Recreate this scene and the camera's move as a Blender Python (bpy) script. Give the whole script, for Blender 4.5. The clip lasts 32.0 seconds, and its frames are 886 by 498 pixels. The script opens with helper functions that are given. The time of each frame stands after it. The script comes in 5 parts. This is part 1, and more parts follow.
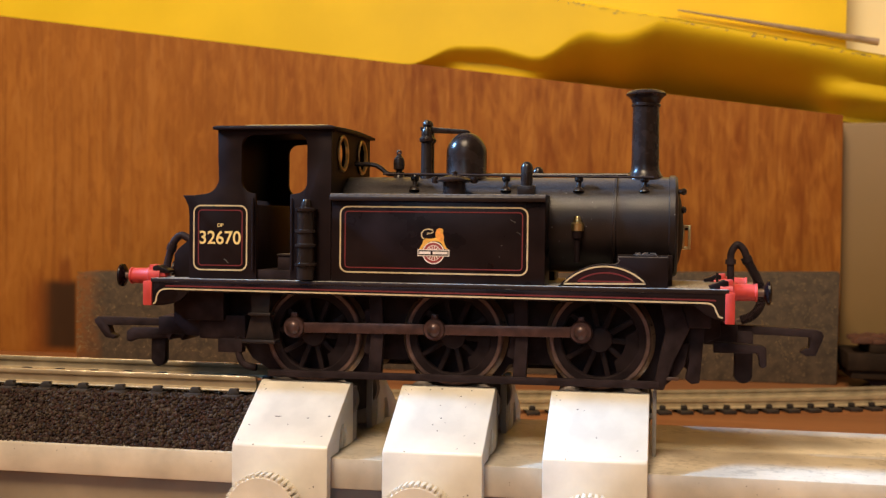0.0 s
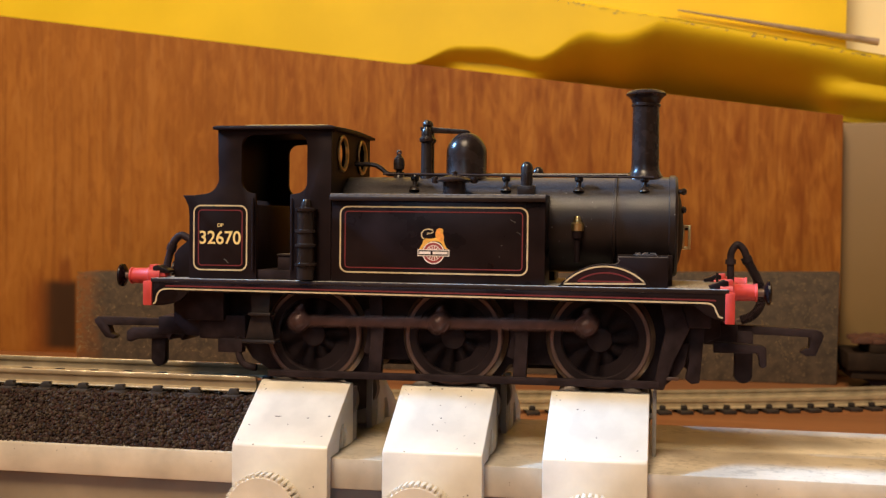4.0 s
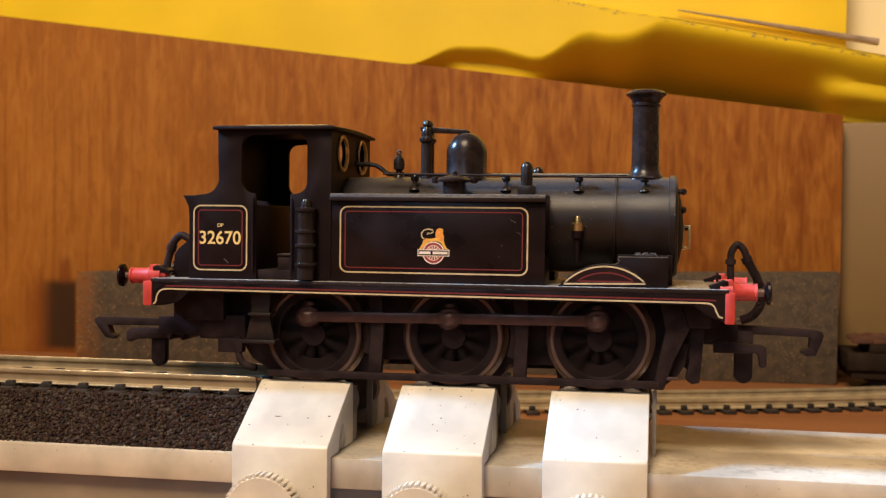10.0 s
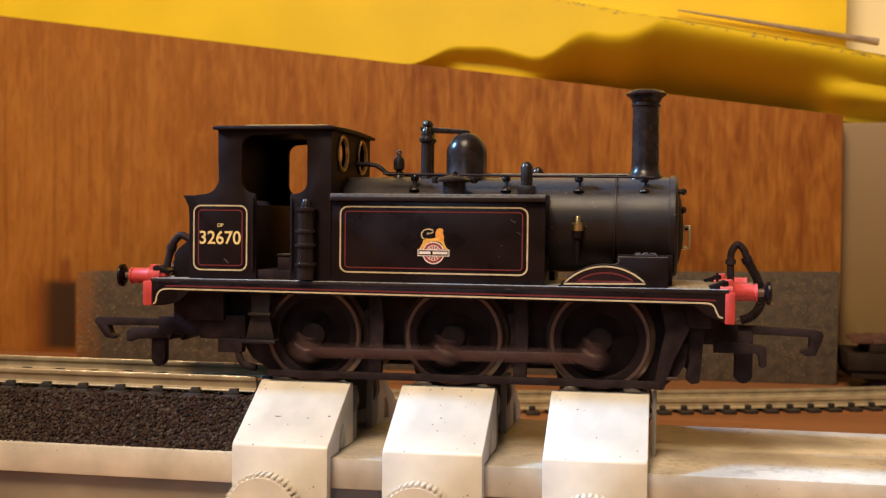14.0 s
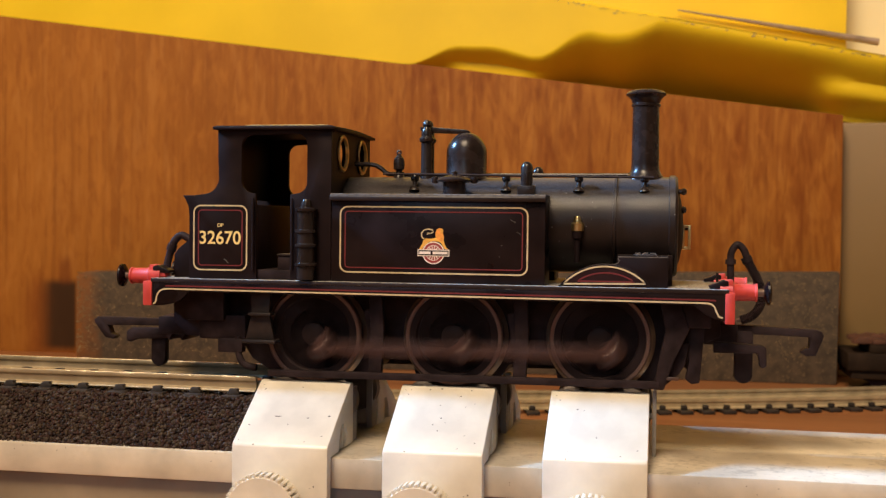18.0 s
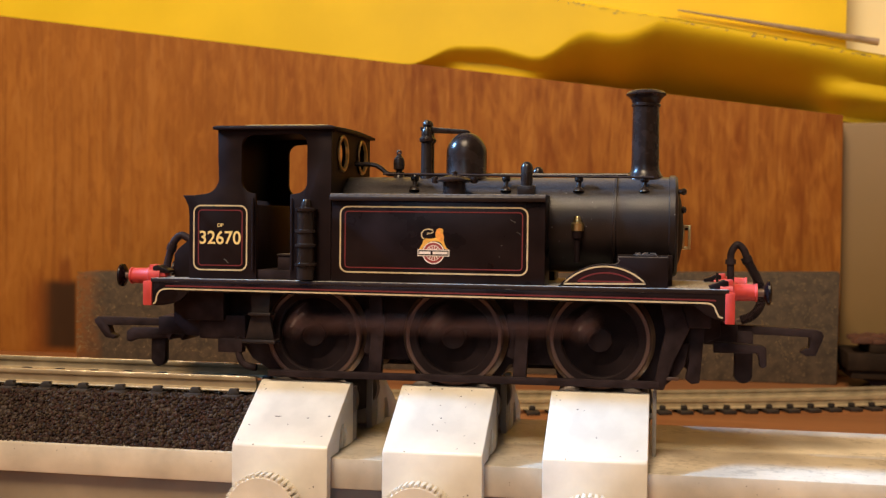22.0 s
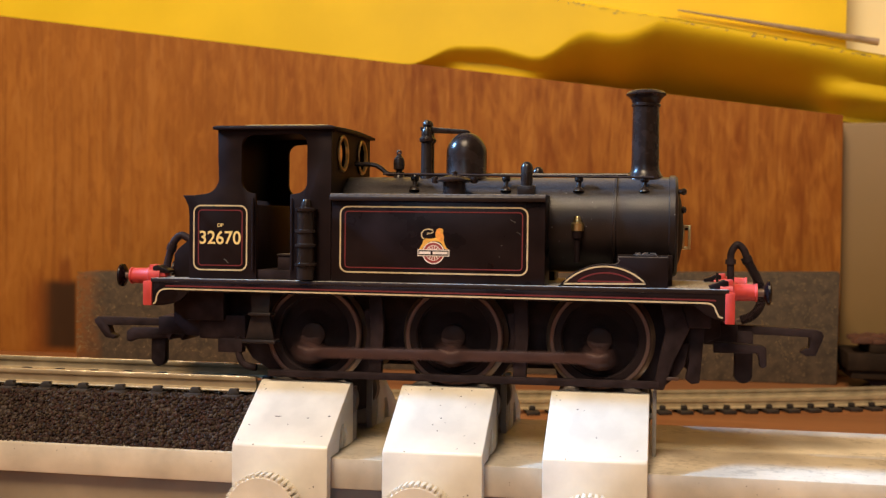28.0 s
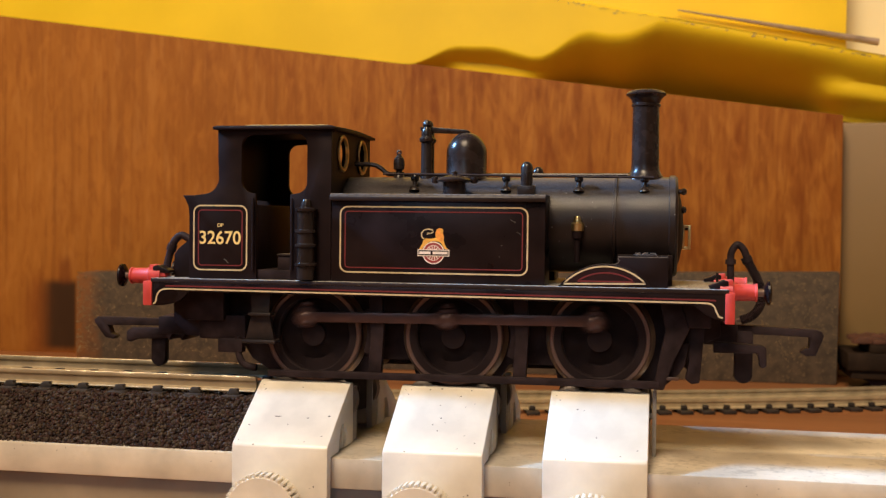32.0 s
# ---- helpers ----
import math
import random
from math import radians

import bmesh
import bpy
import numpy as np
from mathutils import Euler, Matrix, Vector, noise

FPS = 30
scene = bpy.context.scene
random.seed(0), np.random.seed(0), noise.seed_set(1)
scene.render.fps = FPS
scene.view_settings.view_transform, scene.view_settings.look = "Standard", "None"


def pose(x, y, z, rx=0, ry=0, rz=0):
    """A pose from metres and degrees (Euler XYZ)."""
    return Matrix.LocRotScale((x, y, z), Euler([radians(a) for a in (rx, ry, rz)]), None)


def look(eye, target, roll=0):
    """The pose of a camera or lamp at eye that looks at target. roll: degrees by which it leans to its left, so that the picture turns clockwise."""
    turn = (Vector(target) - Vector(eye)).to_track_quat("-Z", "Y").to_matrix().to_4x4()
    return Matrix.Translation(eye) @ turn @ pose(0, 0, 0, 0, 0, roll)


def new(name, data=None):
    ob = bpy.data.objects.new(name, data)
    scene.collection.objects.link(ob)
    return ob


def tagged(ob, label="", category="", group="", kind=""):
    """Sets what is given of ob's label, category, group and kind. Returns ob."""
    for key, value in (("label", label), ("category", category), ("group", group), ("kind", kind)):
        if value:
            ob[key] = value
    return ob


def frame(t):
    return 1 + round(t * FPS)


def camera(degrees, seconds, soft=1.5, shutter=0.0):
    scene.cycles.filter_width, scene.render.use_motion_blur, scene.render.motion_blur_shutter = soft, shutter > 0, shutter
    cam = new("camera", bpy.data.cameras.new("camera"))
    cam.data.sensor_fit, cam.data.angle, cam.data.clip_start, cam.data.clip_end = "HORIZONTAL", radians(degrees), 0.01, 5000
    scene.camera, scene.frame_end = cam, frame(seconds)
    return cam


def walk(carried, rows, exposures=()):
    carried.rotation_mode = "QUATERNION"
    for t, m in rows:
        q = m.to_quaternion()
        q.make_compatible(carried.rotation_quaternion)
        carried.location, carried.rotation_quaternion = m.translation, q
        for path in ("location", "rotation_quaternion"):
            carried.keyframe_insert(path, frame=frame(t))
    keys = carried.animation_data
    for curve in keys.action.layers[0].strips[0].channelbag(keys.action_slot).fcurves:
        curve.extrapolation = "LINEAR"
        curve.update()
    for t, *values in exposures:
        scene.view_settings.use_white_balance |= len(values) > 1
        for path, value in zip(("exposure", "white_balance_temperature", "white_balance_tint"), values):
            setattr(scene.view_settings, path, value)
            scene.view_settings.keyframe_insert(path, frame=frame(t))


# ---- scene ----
# One still camera before a small-scale steam tank engine on a rolling road.
# Lengths below are in millimetres of the model, turned into metres by MM.
MM = 0.001
cam = camera(41.31, 32.0, soft=1.3, shutter=1.5)
EYE = Vector((33.449, -200.763, 27.013)) * MM
AIM = EYE + Vector((-0.18200844, 0.98302031, -0.02332374))
cam.data.dof.use_dof, cam.data.dof.focus_distance, cam.data.dof.aperture_fstop = True, 0.190, 60.0
walk(cam, [(0.0, look(EYE, AIM, 0.645)), (32.0, look(EYE, AIM, 0.645))])

# ---- world and light ----
world = bpy.data.worlds.new("room_air")
scene.world = world
world.use_nodes = True
world.node_tree.nodes["Background"].inputs["Color"].default_value = (0.55, 0.72, 1.0, 1)
world.node_tree.nodes["Background"].inputs["Strength"].default_value = 0.3


def area_lamp(name, place, target, size, power, colour, height=None):
    data = bpy.data.lights.new(name, "AREA")
    data.shape = "RECTANGLE" if height else "DISK"
    data.size, data.energy, data.color = size * MM, power, colour
    if height:
        data.size_y = height * MM
    ob = new(name, data)
    ob.matrix_world = look(Vector(place) * MM, Vector(target) * MM)
    return ob


area_lamp("desk_lamp_bulb", (-110, -520, 790), (0, 60, 40), 360, 11.8, (1.0, 0.765, 0.50))


def spot_lamp(name, place, target, radius, power, colour, cone, blend):
    data = bpy.data.lights.new(name, "SPOT")
    data.shadow_soft_size, data.energy, data.color = radius * MM, power, colour
    data.spot_size, data.spot_blend = radians(cone), blend
    ob = new(name, data)
    ob.matrix_world = look(Vector(place) * MM, Vector(target) * MM)
    return ob


# cool light along the rolling road, source unseen; narrow cone spares the teak
spot_lamp("cool_spot", (-560, -48, 420), (84, -10, -8), 55, 112.0, (0.26, 0.55, 1.0), 10.2, 1.0)

# added cool fill from behind the camera, lifts the dark recesses
area_lamp("camera_side_fill", (-300, -1890, 850), (-300, 0, 850), 720, 3.8, (0.60, 0.79, 1.0), 720)

# ---- materials ----


def material(name, colour, rough=0.5, metal=0.0, vary=0.15, scale=400.0, bump=0.0, bump_scale=3000.0, other=None, rough_vary=0.1):
    """A surface with two scales of colour variation, uneven gloss and fine relief."""
    m = bpy.data.materials.new(name)
    m.use_nodes = True
    nt = m.node_tree
    b = nt.nodes["Principled BSDF"]
    b.inputs["Metallic"].default_value = metal
    co = nt.nodes.new("ShaderNodeTexCoord")
    n1, n2 = nt.nodes.new("ShaderNodeTexNoise"), nt.nodes.new("ShaderNodeTexNoise")
    n1.inputs["Scale"].default_value, n1.inputs["Detail"].default_value = scale, 6
    n2.inputs["Scale"].default_value, n2.inputs["Detail"].default_value = bump_scale, 3
    nt.links.new(co.outputs["Object"], n1.inputs["Vector"])
    nt.links.new(co.outputs["Object"], n2.inputs["Vector"])
    ramp = nt.nodes.new("ShaderNodeValToRGB")
    c2 = other or tuple(min(1, c * (1 + 2 * vary)) for c in colour)
    c1 = tuple(c * (1 - vary) for c in colour)
    ramp.color_ramp.elements[0].color, ramp.color_ramp.elements[1].color = (*c1, 1), (*c2, 1)
    ramp.color_ramp.elements[0].position, ramp.color_ramp.elements[1].position = 0.35, 0.75
    nt.links.new(n1.outputs["Fac"], ramp.inputs["Fac"])
    nt.links.new(ramp.outputs["Color"], b.inputs["Base Color"])
    mr = nt.nodes.new("ShaderNodeMapRange")
    mr.inputs["To Min"].default_value, mr.inputs["To Max"].default_value = max(0.02, rough - rough_vary), min(1, rough + rough_vary)
    nt.links.new(n1.outputs["Fac"], mr.inputs["Value"])
    nt.links.new(mr.outputs["Result"], b.inputs["Roughness"])
    if bump:
        bp = nt.nodes.new("ShaderNodeBump")
        bp.inputs["Strength"].default_value, bp.inputs["Distance"].default_value = bump, 0.0002
        nt.links.new(n2.outputs["Fac"], bp.inputs["Height"])
        nt.links.new(bp.outputs["Normal"], b.inputs["Normal"])
    return m


def dusty(name, colour, rough, dust=(0.30, 0.25, 0.2), amount=0.25, scale=2600.0, relief=0.06, cover=0.5):
    """Satin black paint, with dust that lies on the faces which look up."""
    m = material(name, colour, rough, 0.0, 0.2, 250, relief, 5000)
    nt = m.node_tree
    b = nt.nodes["Principled BSDF"]
    link = b.inputs["Base Color"].links[0].from_socket
    geo, sep, no = nt.nodes.new("ShaderNodeNewGeometry"), nt.nodes.new("ShaderNodeSeparateXYZ"), nt.nodes.new("ShaderNodeTexNoise")
    no.inputs["Scale"].default_value, no.inputs["Detail"].default_value = scale, 4
    co = nt.nodes.new("ShaderNodeTexCoord")
    nt.links.new(co.outputs["Object"], no.inputs["Vector"])
    nt.links.new(geo.outputs["Normal"], sep.inputs["Vector"])
    up = nt.nodes.new("ShaderNodeMapRange")
    up.inputs["From Min"].default_value, up.inputs["From Max"].default_value = 0.35, 1.0
    nt.links.new(sep.outputs["Z"], up.inputs["Value"])
    sp = nt.nodes.new("ShaderNodeMapRange")
    sp.inputs["From Min"].default_value, sp.inputs["From Max"].default_value = cover, cover + 0.22
    nt.links.new(no.outputs["Fac"], sp.inputs["Value"])
    mul = nt.nodes.new("ShaderNodeMath")
    mul.operation = "MULTIPLY"
    nt.links.new(up.outputs["Result"], mul.inputs[0])
    nt.links.new(sp.outputs["Result"], mul.inputs[1])
    mul2 = nt.nodes.new("ShaderNodeMath")
    mul2.operation = "MULTIPLY"
    mul2.inputs[1].default_value = amount
    nt.links.new(mul.outputs["Value"], mul2.inputs[0])
    mix = nt.nodes.new("ShaderNodeMix")
    mix.data_type = "RGBA"
    nt.links.new(mul2.outputs["Value"], mix.inputs[0])
    nt.links.new(link, mix.inputs[6])
    mix.inputs[7].default_value = (*dust, 1)
    nt.links.new(mix.outputs[2], b.inputs["Base Color"])
    return m


def wood(name, dark, light, rough=0.4, along="Z", scale=1.0):
    """Varnished veneer: long wavy figure, fine pores along the grain."""
    m = bpy.data.materials.new(name)
    m.use_nodes = True
    nt = m.node_tree
    b = nt.nodes["Principled BSDF"]
    co, mp, mp2 = nt.nodes.new("ShaderNodeTexCoord"), nt.nodes.new("ShaderNodeMapping"), nt.nodes.new("ShaderNodeMapping")
    i = "XYZ".index(along)
    s1, s2 = [42.0 * scale] * 3, [330.0 * scale] * 3
    s1[i], s2[i] = 6.5 * scale, 24.0 * scale
    mp.inputs["Scale"].default_value, mp2.inputs["Scale"].default_value = s1, s2
    n1, n2 = nt.nodes.new("ShaderNodeTexNoise"), nt.nodes.new("ShaderNodeTexNoise")
    for n, d, w in ((n1, 5, 1.4), (n2, 4, 0.4)):
        n.inputs["Scale"].default_value, n.inputs["Detail"].default_value, n.inputs["Distortion"].default_value = 1.0, d, w
    for p, n in ((mp, n1), (mp2, n2)):
        nt.links.new(co.outputs["Object"], p.inputs["Vector"])
        nt.links.new(p.outputs["Vector"], n.inputs["Vector"])
    mixf = nt.nodes.new("ShaderNodeMix")
    mixf.inputs[0].default_value = 0.55
    nt.links.new(n1.outputs["Fac"], mixf.inputs[2])
    nt.links.new(n2.outputs["Fac"], mixf.inputs[3])
    ramp = nt.nodes.new("ShaderNodeValToRGB")
    e = ramp.color_ramp.elements
    e[0].color, e[1].color = (*dark, 1), (*light, 1)
    e[0].position, e[1].position = 0.33, 0.66
    nt.links.new(mixf.outputs[0], ramp.inputs["Fac"])
    mp3, n3 = nt.nodes.new("ShaderNodeMapping"), nt.nodes.new("ShaderNodeTexNoise")
    s3 = [900.0 * scale] * 3
    s3[i] = 70.0 * scale
    mp3.inputs["Scale"].default_value = s3
    n3.inputs["Scale"].default_value, n3.inputs["Detail"].default_value = 1.0, 2
    nt.links.new(co.outputs["Object"], mp3.inputs["Vector"])
    nt.links.new(mp3.outputs["Vector"], n3.inputs["Vector"])
    pore = nt.nodes.new("ShaderNodeMapRange")
    pore.inputs["From Min"].default_value, pore.inputs["From Max"].default_value = 0.56, 0.72
    pore.inputs["To Min"].default_value, pore.inputs["To Max"].default_value = 0.0, 0.26
    nt.links.new(n3.outputs["Fac"], pore.inputs["Value"])
    # broad reddish patches
    mp4, n4 = nt.nodes.new("ShaderNodeMapping"), nt.nodes.new("ShaderNodeTexNoise")
    s4 = [26.0 * scale] * 3
    s4[i] = 13.0 * scale
    mp4.inputs["Scale"].default_value = s4
    n4.inputs["Scale"].default_value, n4.inputs["Detail"].default_value, n4.inputs["Distortion"].default_value = 1.0, 3, 0.8
    nt.links.new(co.outputs["Object"], mp4.inputs["Vector"])
    nt.links.new(mp4.outputs["Vector"], n4.inputs["Vector"])
    patch = nt.nodes.new("ShaderNodeMapRange")
    patch.inputs["From Min"].default_value, patch.inputs["From Max"].default_value = 0.5, 0.75
    patch.inputs["To Min"].default_value, patch.inputs["To Max"].default_value = 0.0, 0.5
    nt.links.new(n4.outputs["Fac"], patch.inputs["Value"])
    tint = nt.nodes.new("ShaderNodeMix")
    tint.data_type = "RGBA"
    nt.links.new(patch.outputs["Result"], tint.inputs[0])
    nt.links.new(ramp.outputs["Color"], tint.inputs[6])
    tint.inputs[7].default_value = (dark[0] * 0.85, dark[1] * 0.62, dark[2] * 0.6, 1)
    mixp = nt.nodes.new("ShaderNodeMix")
    mixp.data_type = "RGBA"
    nt.links.new(pore.outputs["Result"], mixp.inputs[0])
    nt.links.new(tint.outputs[2], mixp.inputs[6])
    mixp.inputs[7].default_value = (dark[0] * 0.5, dark[1] * 0.5, dark[2] * 0.5, 1)
    nt.links.new(mixp.outputs[2], b.inputs["Base Color"])
    b.inputs["Roughness"].default_value = rough
    bp = nt.nodes.new("ShaderNodeBump")
    bp.inputs["Strength"].default_value, bp.inputs["Distance"].default_value = 0.15, 0.0003
    nt.links.new(n2.outputs["Fac"], bp.inputs["Height"])
    nt.links.new(bp.outputs["Normal"], b.inputs["Normal"])
    return m


def teak(name):
    """Varnished teak veneer: fine upright grain, dark red flames towards one end, one dark patch."""
    m = bpy.data.materials.new(name)
    m.use_nodes = True
    nt = m.node_tree
    b = nt.nodes["Principled BSDF"]
    co = nt.nodes.new("ShaderNodeTexCoord").outputs["Object"]
    sep = nt.nodes.new("ShaderNodeSeparateXYZ")
    nt.links.new(co, sep.inputs["Vector"])

    def figure(scale, detail, bend, tilt, lo, hi, out):
        mp, n, mr = (nt.nodes.new("ShaderNode" + k) for k in ("Mapping", "TexNoise", "MapRange"))
        mp.inputs["Scale"].default_value, mp.inputs["Rotation"].default_value = scale, (0, radians(tilt), 0)
        n.inputs["Scale"].default_value, n.inputs["Detail"].default_value, n.inputs["Distortion"].default_value = 1.0, detail, bend
        mr.inputs["From Min"].default_value, mr.inputs["From Max"].default_value, mr.inputs["To Max"].default_value = lo, hi, out
        nt.links.new(co, mp.inputs["Vector"])
        nt.links.new(mp.outputs["Vector"], n.inputs["Vector"])
        nt.links.new(n.outputs["Fac"], mr.inputs["Value"])
        return mr.outputs["Result"]

    def ease(axis, lo, hi, out=1.0):
        mr = nt.nodes.new("ShaderNodeMapRange")
        mr.interpolation_type = "SMOOTHSTEP"
        mr.inputs["From Min"].default_value, mr.inputs["From Max"].default_value, mr.inputs["To Max"].default_value = lo * MM, hi * MM, out
        nt.links.new(sep.outputs[axis], mr.inputs["Value"])
        return mr.outputs["Result"]

    def times(*values):
        last = values[0]
        for v in values[1:]:
            mu = nt.nodes.new("ShaderNodeMath")
            mu.operation = "MULTIPLY"
            nt.links.new(last, mu.inputs[0])
            nt.links.new(v, mu.inputs[1])
            last = mu.outputs["Value"]
        return last

    def over(under, fac, colour):
        mix = nt.nodes.new("ShaderNodeMix")
        mix.data_type = "RGBA"
        nt.links.new(fac, mix.inputs[0])
        if isinstance(under, tuple):
            mix.inputs[6].default_value = (*under, 1)
        else:
            nt.links.new(under, mix.inputs[6])
        mix.inputs[7].default_value = (*colour, 1)
        return mix.outputs[2]

    c = over((0.345, 0.128, 0.0205), figure((34, 20, 8), 4, 1.2, 2, 0.35, 0.72, 0.55), (0.245, 0.082, 0.012))
    c = over(c, figure((24, 20, 16), 3, 0.8, 0, 0.5, 0.72, 0.4), (0.42, 0.168, 0.032))
    c = over(c, figure((230, 60, 11), 4, 0.5, 1, 0.46, 0.66, 0.36), (0.205, 0.066, 0.011))
    c = over(c, figure((620, 90, 22), 3, 0.3, 0, 0.50, 0.70, 0.46), (0.20, 0.065, 0.012))
    c = over(c, figure((420, 90, 60), 2, 0.2, 0, 0.56, 0.72, 0.30), (0.46, 0.20, 0.048))
    c = over(c, times(figure((78, 40, 17), 5, 2.4, 14, 0.43, 0.68, 0.72), ease("X", -150, -40)), (0.165, 0.036, 0.004))
    c = over(c, times(figure((260, 60, 36), 4, 1.8, 9, 0.49, 0.70, 0.58), ease("X", -180, -50)), (0.150, 0.033, 0.005))
    c = over(c, figure((520, 90, 150), 3, 0.6, 0, 0.50, 0.72, 0.30), (0.19, 0.046, 0.006))
    c = over(c, figure((300, 90, 100), 3, 0.6, 4, 0.50, 0.74, 0.40), (0.46, 0.180, 0.032))
    c = over(c, times(ease("X", -200.0, -188.0), ease("X", -172.0, -180.0), ease("Z", 8.0, -2.0, 0.55)), (0.17, 0.040, 0.010))
    # dark patch, darkest at its right edge, and the red streak above it
    mottle = figure((160, 60, 60), 3, 0.6, 0, 0.0, 0.30, 1.0)
    c = over(c, times(ease("X", -191.5, -183.5), ease("X", -174.6, -176.4), ease("Z", 5.6, 2.0), ease("Z", -23.0, -19.0, 0.90), mottle), (0.030, 0.018, 0.010))
    c = over(c, times(ease("X", -183.0, -181.0), ease("X", -176.5, -178.5), ease("Z", 14.5, 10.0), ease("Z", 1.0, 5.0, 0.5)), (0.13, 0.028, 0.008))
    nt.links.new(c, b.inputs["Base Color"])
    rough = nt.nodes.new("ShaderNodeMapRange")
    rough.inputs["To Min"].default_value, rough.inputs["To Max"].default_value = 0.5, 0.62
    nt.links.new(mottle, rough.inputs["Value"])
    nt.links.new(rough.outputs["Result"], b.inputs["Roughness"])
    b.inputs["Specular IOR Level"].default_value = 0.15
    return m


def faded(m, under, x0, x1):
    """A coat that wears away unevenly towards one end and lets the ground under it show."""
    nt = m.node_tree
    b = nt.nodes["Principled BSDF"]
    link = b.inputs["Base Color"].links[0].from_socket
    co, sep, n, add, mr, mix = (nt.nodes.new("ShaderNode" + k) for k in ("TexCoord", "SeparateXYZ", "TexNoise", "Math", "MapRange", "Mix"))
    n.inputs["Scale"].default_value, n.inputs["Detail"].default_value = 260.0, 4
    add.operation, mix.data_type = "MULTIPLY_ADD", "RGBA"
    nt.links.new(co.outputs["Object"], sep.inputs["Vector"])
    nt.links.new(co.outputs["Object"], n.inputs["Vector"])
    nt.links.new(n.outputs["Fac"], add.inputs[0])
    add.inputs[1].default_value = 12 * MM
    nt.links.new(sep.outputs["X"], add.inputs[2])
    mr.inputs["From Min"].default_value, mr.inputs["From Max"].default_value = (x0 + 6) * MM, (x1 + 6) * MM
    nt.links.new(add.outputs["Value"], mr.inputs["Value"])
    nt.links.new(mr.outputs["Result"], mix.inputs[0])
    mix.inputs[6].default_value = (*under, 1)
    nt.links.new(link, mix.inputs[7])
    nt.links.new(mix.outputs[2], b.inputs["Base Color"])
    return m


def speckled(name, base, bright, rough=0.8, cells=900.0, share=0.16):
    """Granular sheet: dull grit with scattered brighter grains."""
    m = material(name, base, rough, 0.0, 0.28, 350, 0.35, 1800)
    nt = m.node_tree
    b = nt.nodes["Principled BSDF"]
    link = b.inputs["Base Color"].links[0].from_socket
    co, vo = nt.nodes.new("ShaderNodeTexCoord"), nt.nodes.new("ShaderNodeTexVoronoi")
    vo.inputs["Scale"].default_value = cells
    nt.links.new(co.outputs["Object"], vo.inputs["Vector"])
    sep = nt.nodes.new("ShaderNodeSeparateColor")
    nt.links.new(vo.outputs["Color"], sep.inputs["Color"])
    mr = nt.nodes.new("ShaderNodeMapRange")
    mr.inputs["From Min"].default_value, mr.inputs["From Max"].default_value = 1 - share, 1.0
    nt.links.new(sep.outputs["Red"], mr.inputs["Value"])
    mix = nt.nodes.new("ShaderNodeMix")
    mix.data_type = "RGBA"
    nt.links.new(mr.outputs["Result"], mix.inputs[0])
    nt.links.new(link, mix.inputs[6])
    mix.inputs[7].default_value = (*bright, 1)
    nt.links.new(mix.outputs[2], b.inputs["Base Color"])
    return m


def dulled(m, level):
    m.node_tree.nodes["Principled BSDF"].inputs["Specular IOR Level"].default_value = level
    return m


BLACK = dulled(dusty("satin_black_paint", (0.0130, 0.0080, 0.0088), 0.48, amount=0.5), 0.08)
BOILER = dulled(dusty("dusty_black_boiler_paint", (0.017, 0.0115, 0.010), 0.34, dust=(0.24, 0.24, 0.26), amount=0.22, scale=5200.0, relief=0.16, cover=0.36), 0.20)
PLATE = dulled(dusty("dusty_footplate_paint", (0.019, 0.0125, 0.0135), 0.45, dust=(0.42, 0.40, 0.38), amount=0.9, scale=1700.0, cover=0.34), 0.3)
GLOSSBLACK = dulled(material("gloss_black_paint", (0.0118, 0.0072, 0.0080), 0.30, 0, 0.4, 110, rough_vary=0.16), 0.14)
COPING = dulled(dusty("dusty_black_tank_edge", (0.019, 0.012, 0.011), 0.42, dust=(0.16, 0.135, 0.115), amount=0.8, scale=1800.0, cover=0.3), 0.2)
DOMEBLACK = dulled(material("worn_satin_black_paint", (0.017, 0.011, 0.010), 0.27, 0, 0.3, 500, 0.04), 0.24)
FITTING = dulled(material("semi_gloss_black_fitting", (0.016, 0.011, 0.010), 0.28, 0, 0.2, 300, 0.02), 0.3)
# tan base and top colour hold the yellow box's reflection on the roof
ROOFSHEEN = dulled(dusty("roof_with_yellow_reflection", (0.085, 0.058, 0.026), 0.42, dust=(0.45, 0.32, 0.13), amount=0.9, scale=1500.0, cover=0.3), 0.2)
MAROON = dulled(material("dark_maroon_paint", (0.019, 0.0062, 0.0068), 0.45, 0, 0.2, 500), 0.2)
CHASSIS = dulled(material("black_chassis_plastic", (0.0235, 0.0160, 0.0180), 0.5, 0, 0.3, 400, 0.1), 0.08)
WHEELBLACK = dulled(material("black_wheel_plastic", (0.0175, 0.0120, 0.0132), 0.42, 0, 0.3, 400, 0.1), 0.08)
DARKBROWN = dulled(material("dark_step_plastic", (0.0195, 0.0138, 0.0135), 0.5, 0, 0.3, 400, 0.1), 0.25)
RED = dulled(material("bright_red_plastic", (0.50, 0.056, 0.050), 0.42, 0, 0.12, 500), 0.3)
LINE = material("cream_lining", (0.56, 0.45, 0.27), 0.5, 0, 0.1, 900)
REDLINE = material("dark_red_lining", (0.13, 0.012, 0.014), 0.5, 0, 0.1, 900)
DIGIT = material("cream_yellow_numerals", (0.82, 0.63, 0.25), 0.5, 0, 0.05, 900)
GOLD = material("gold_crest_print", (0.78, 0.42, 0.07), 0.5, 0, 0.15, 1500)
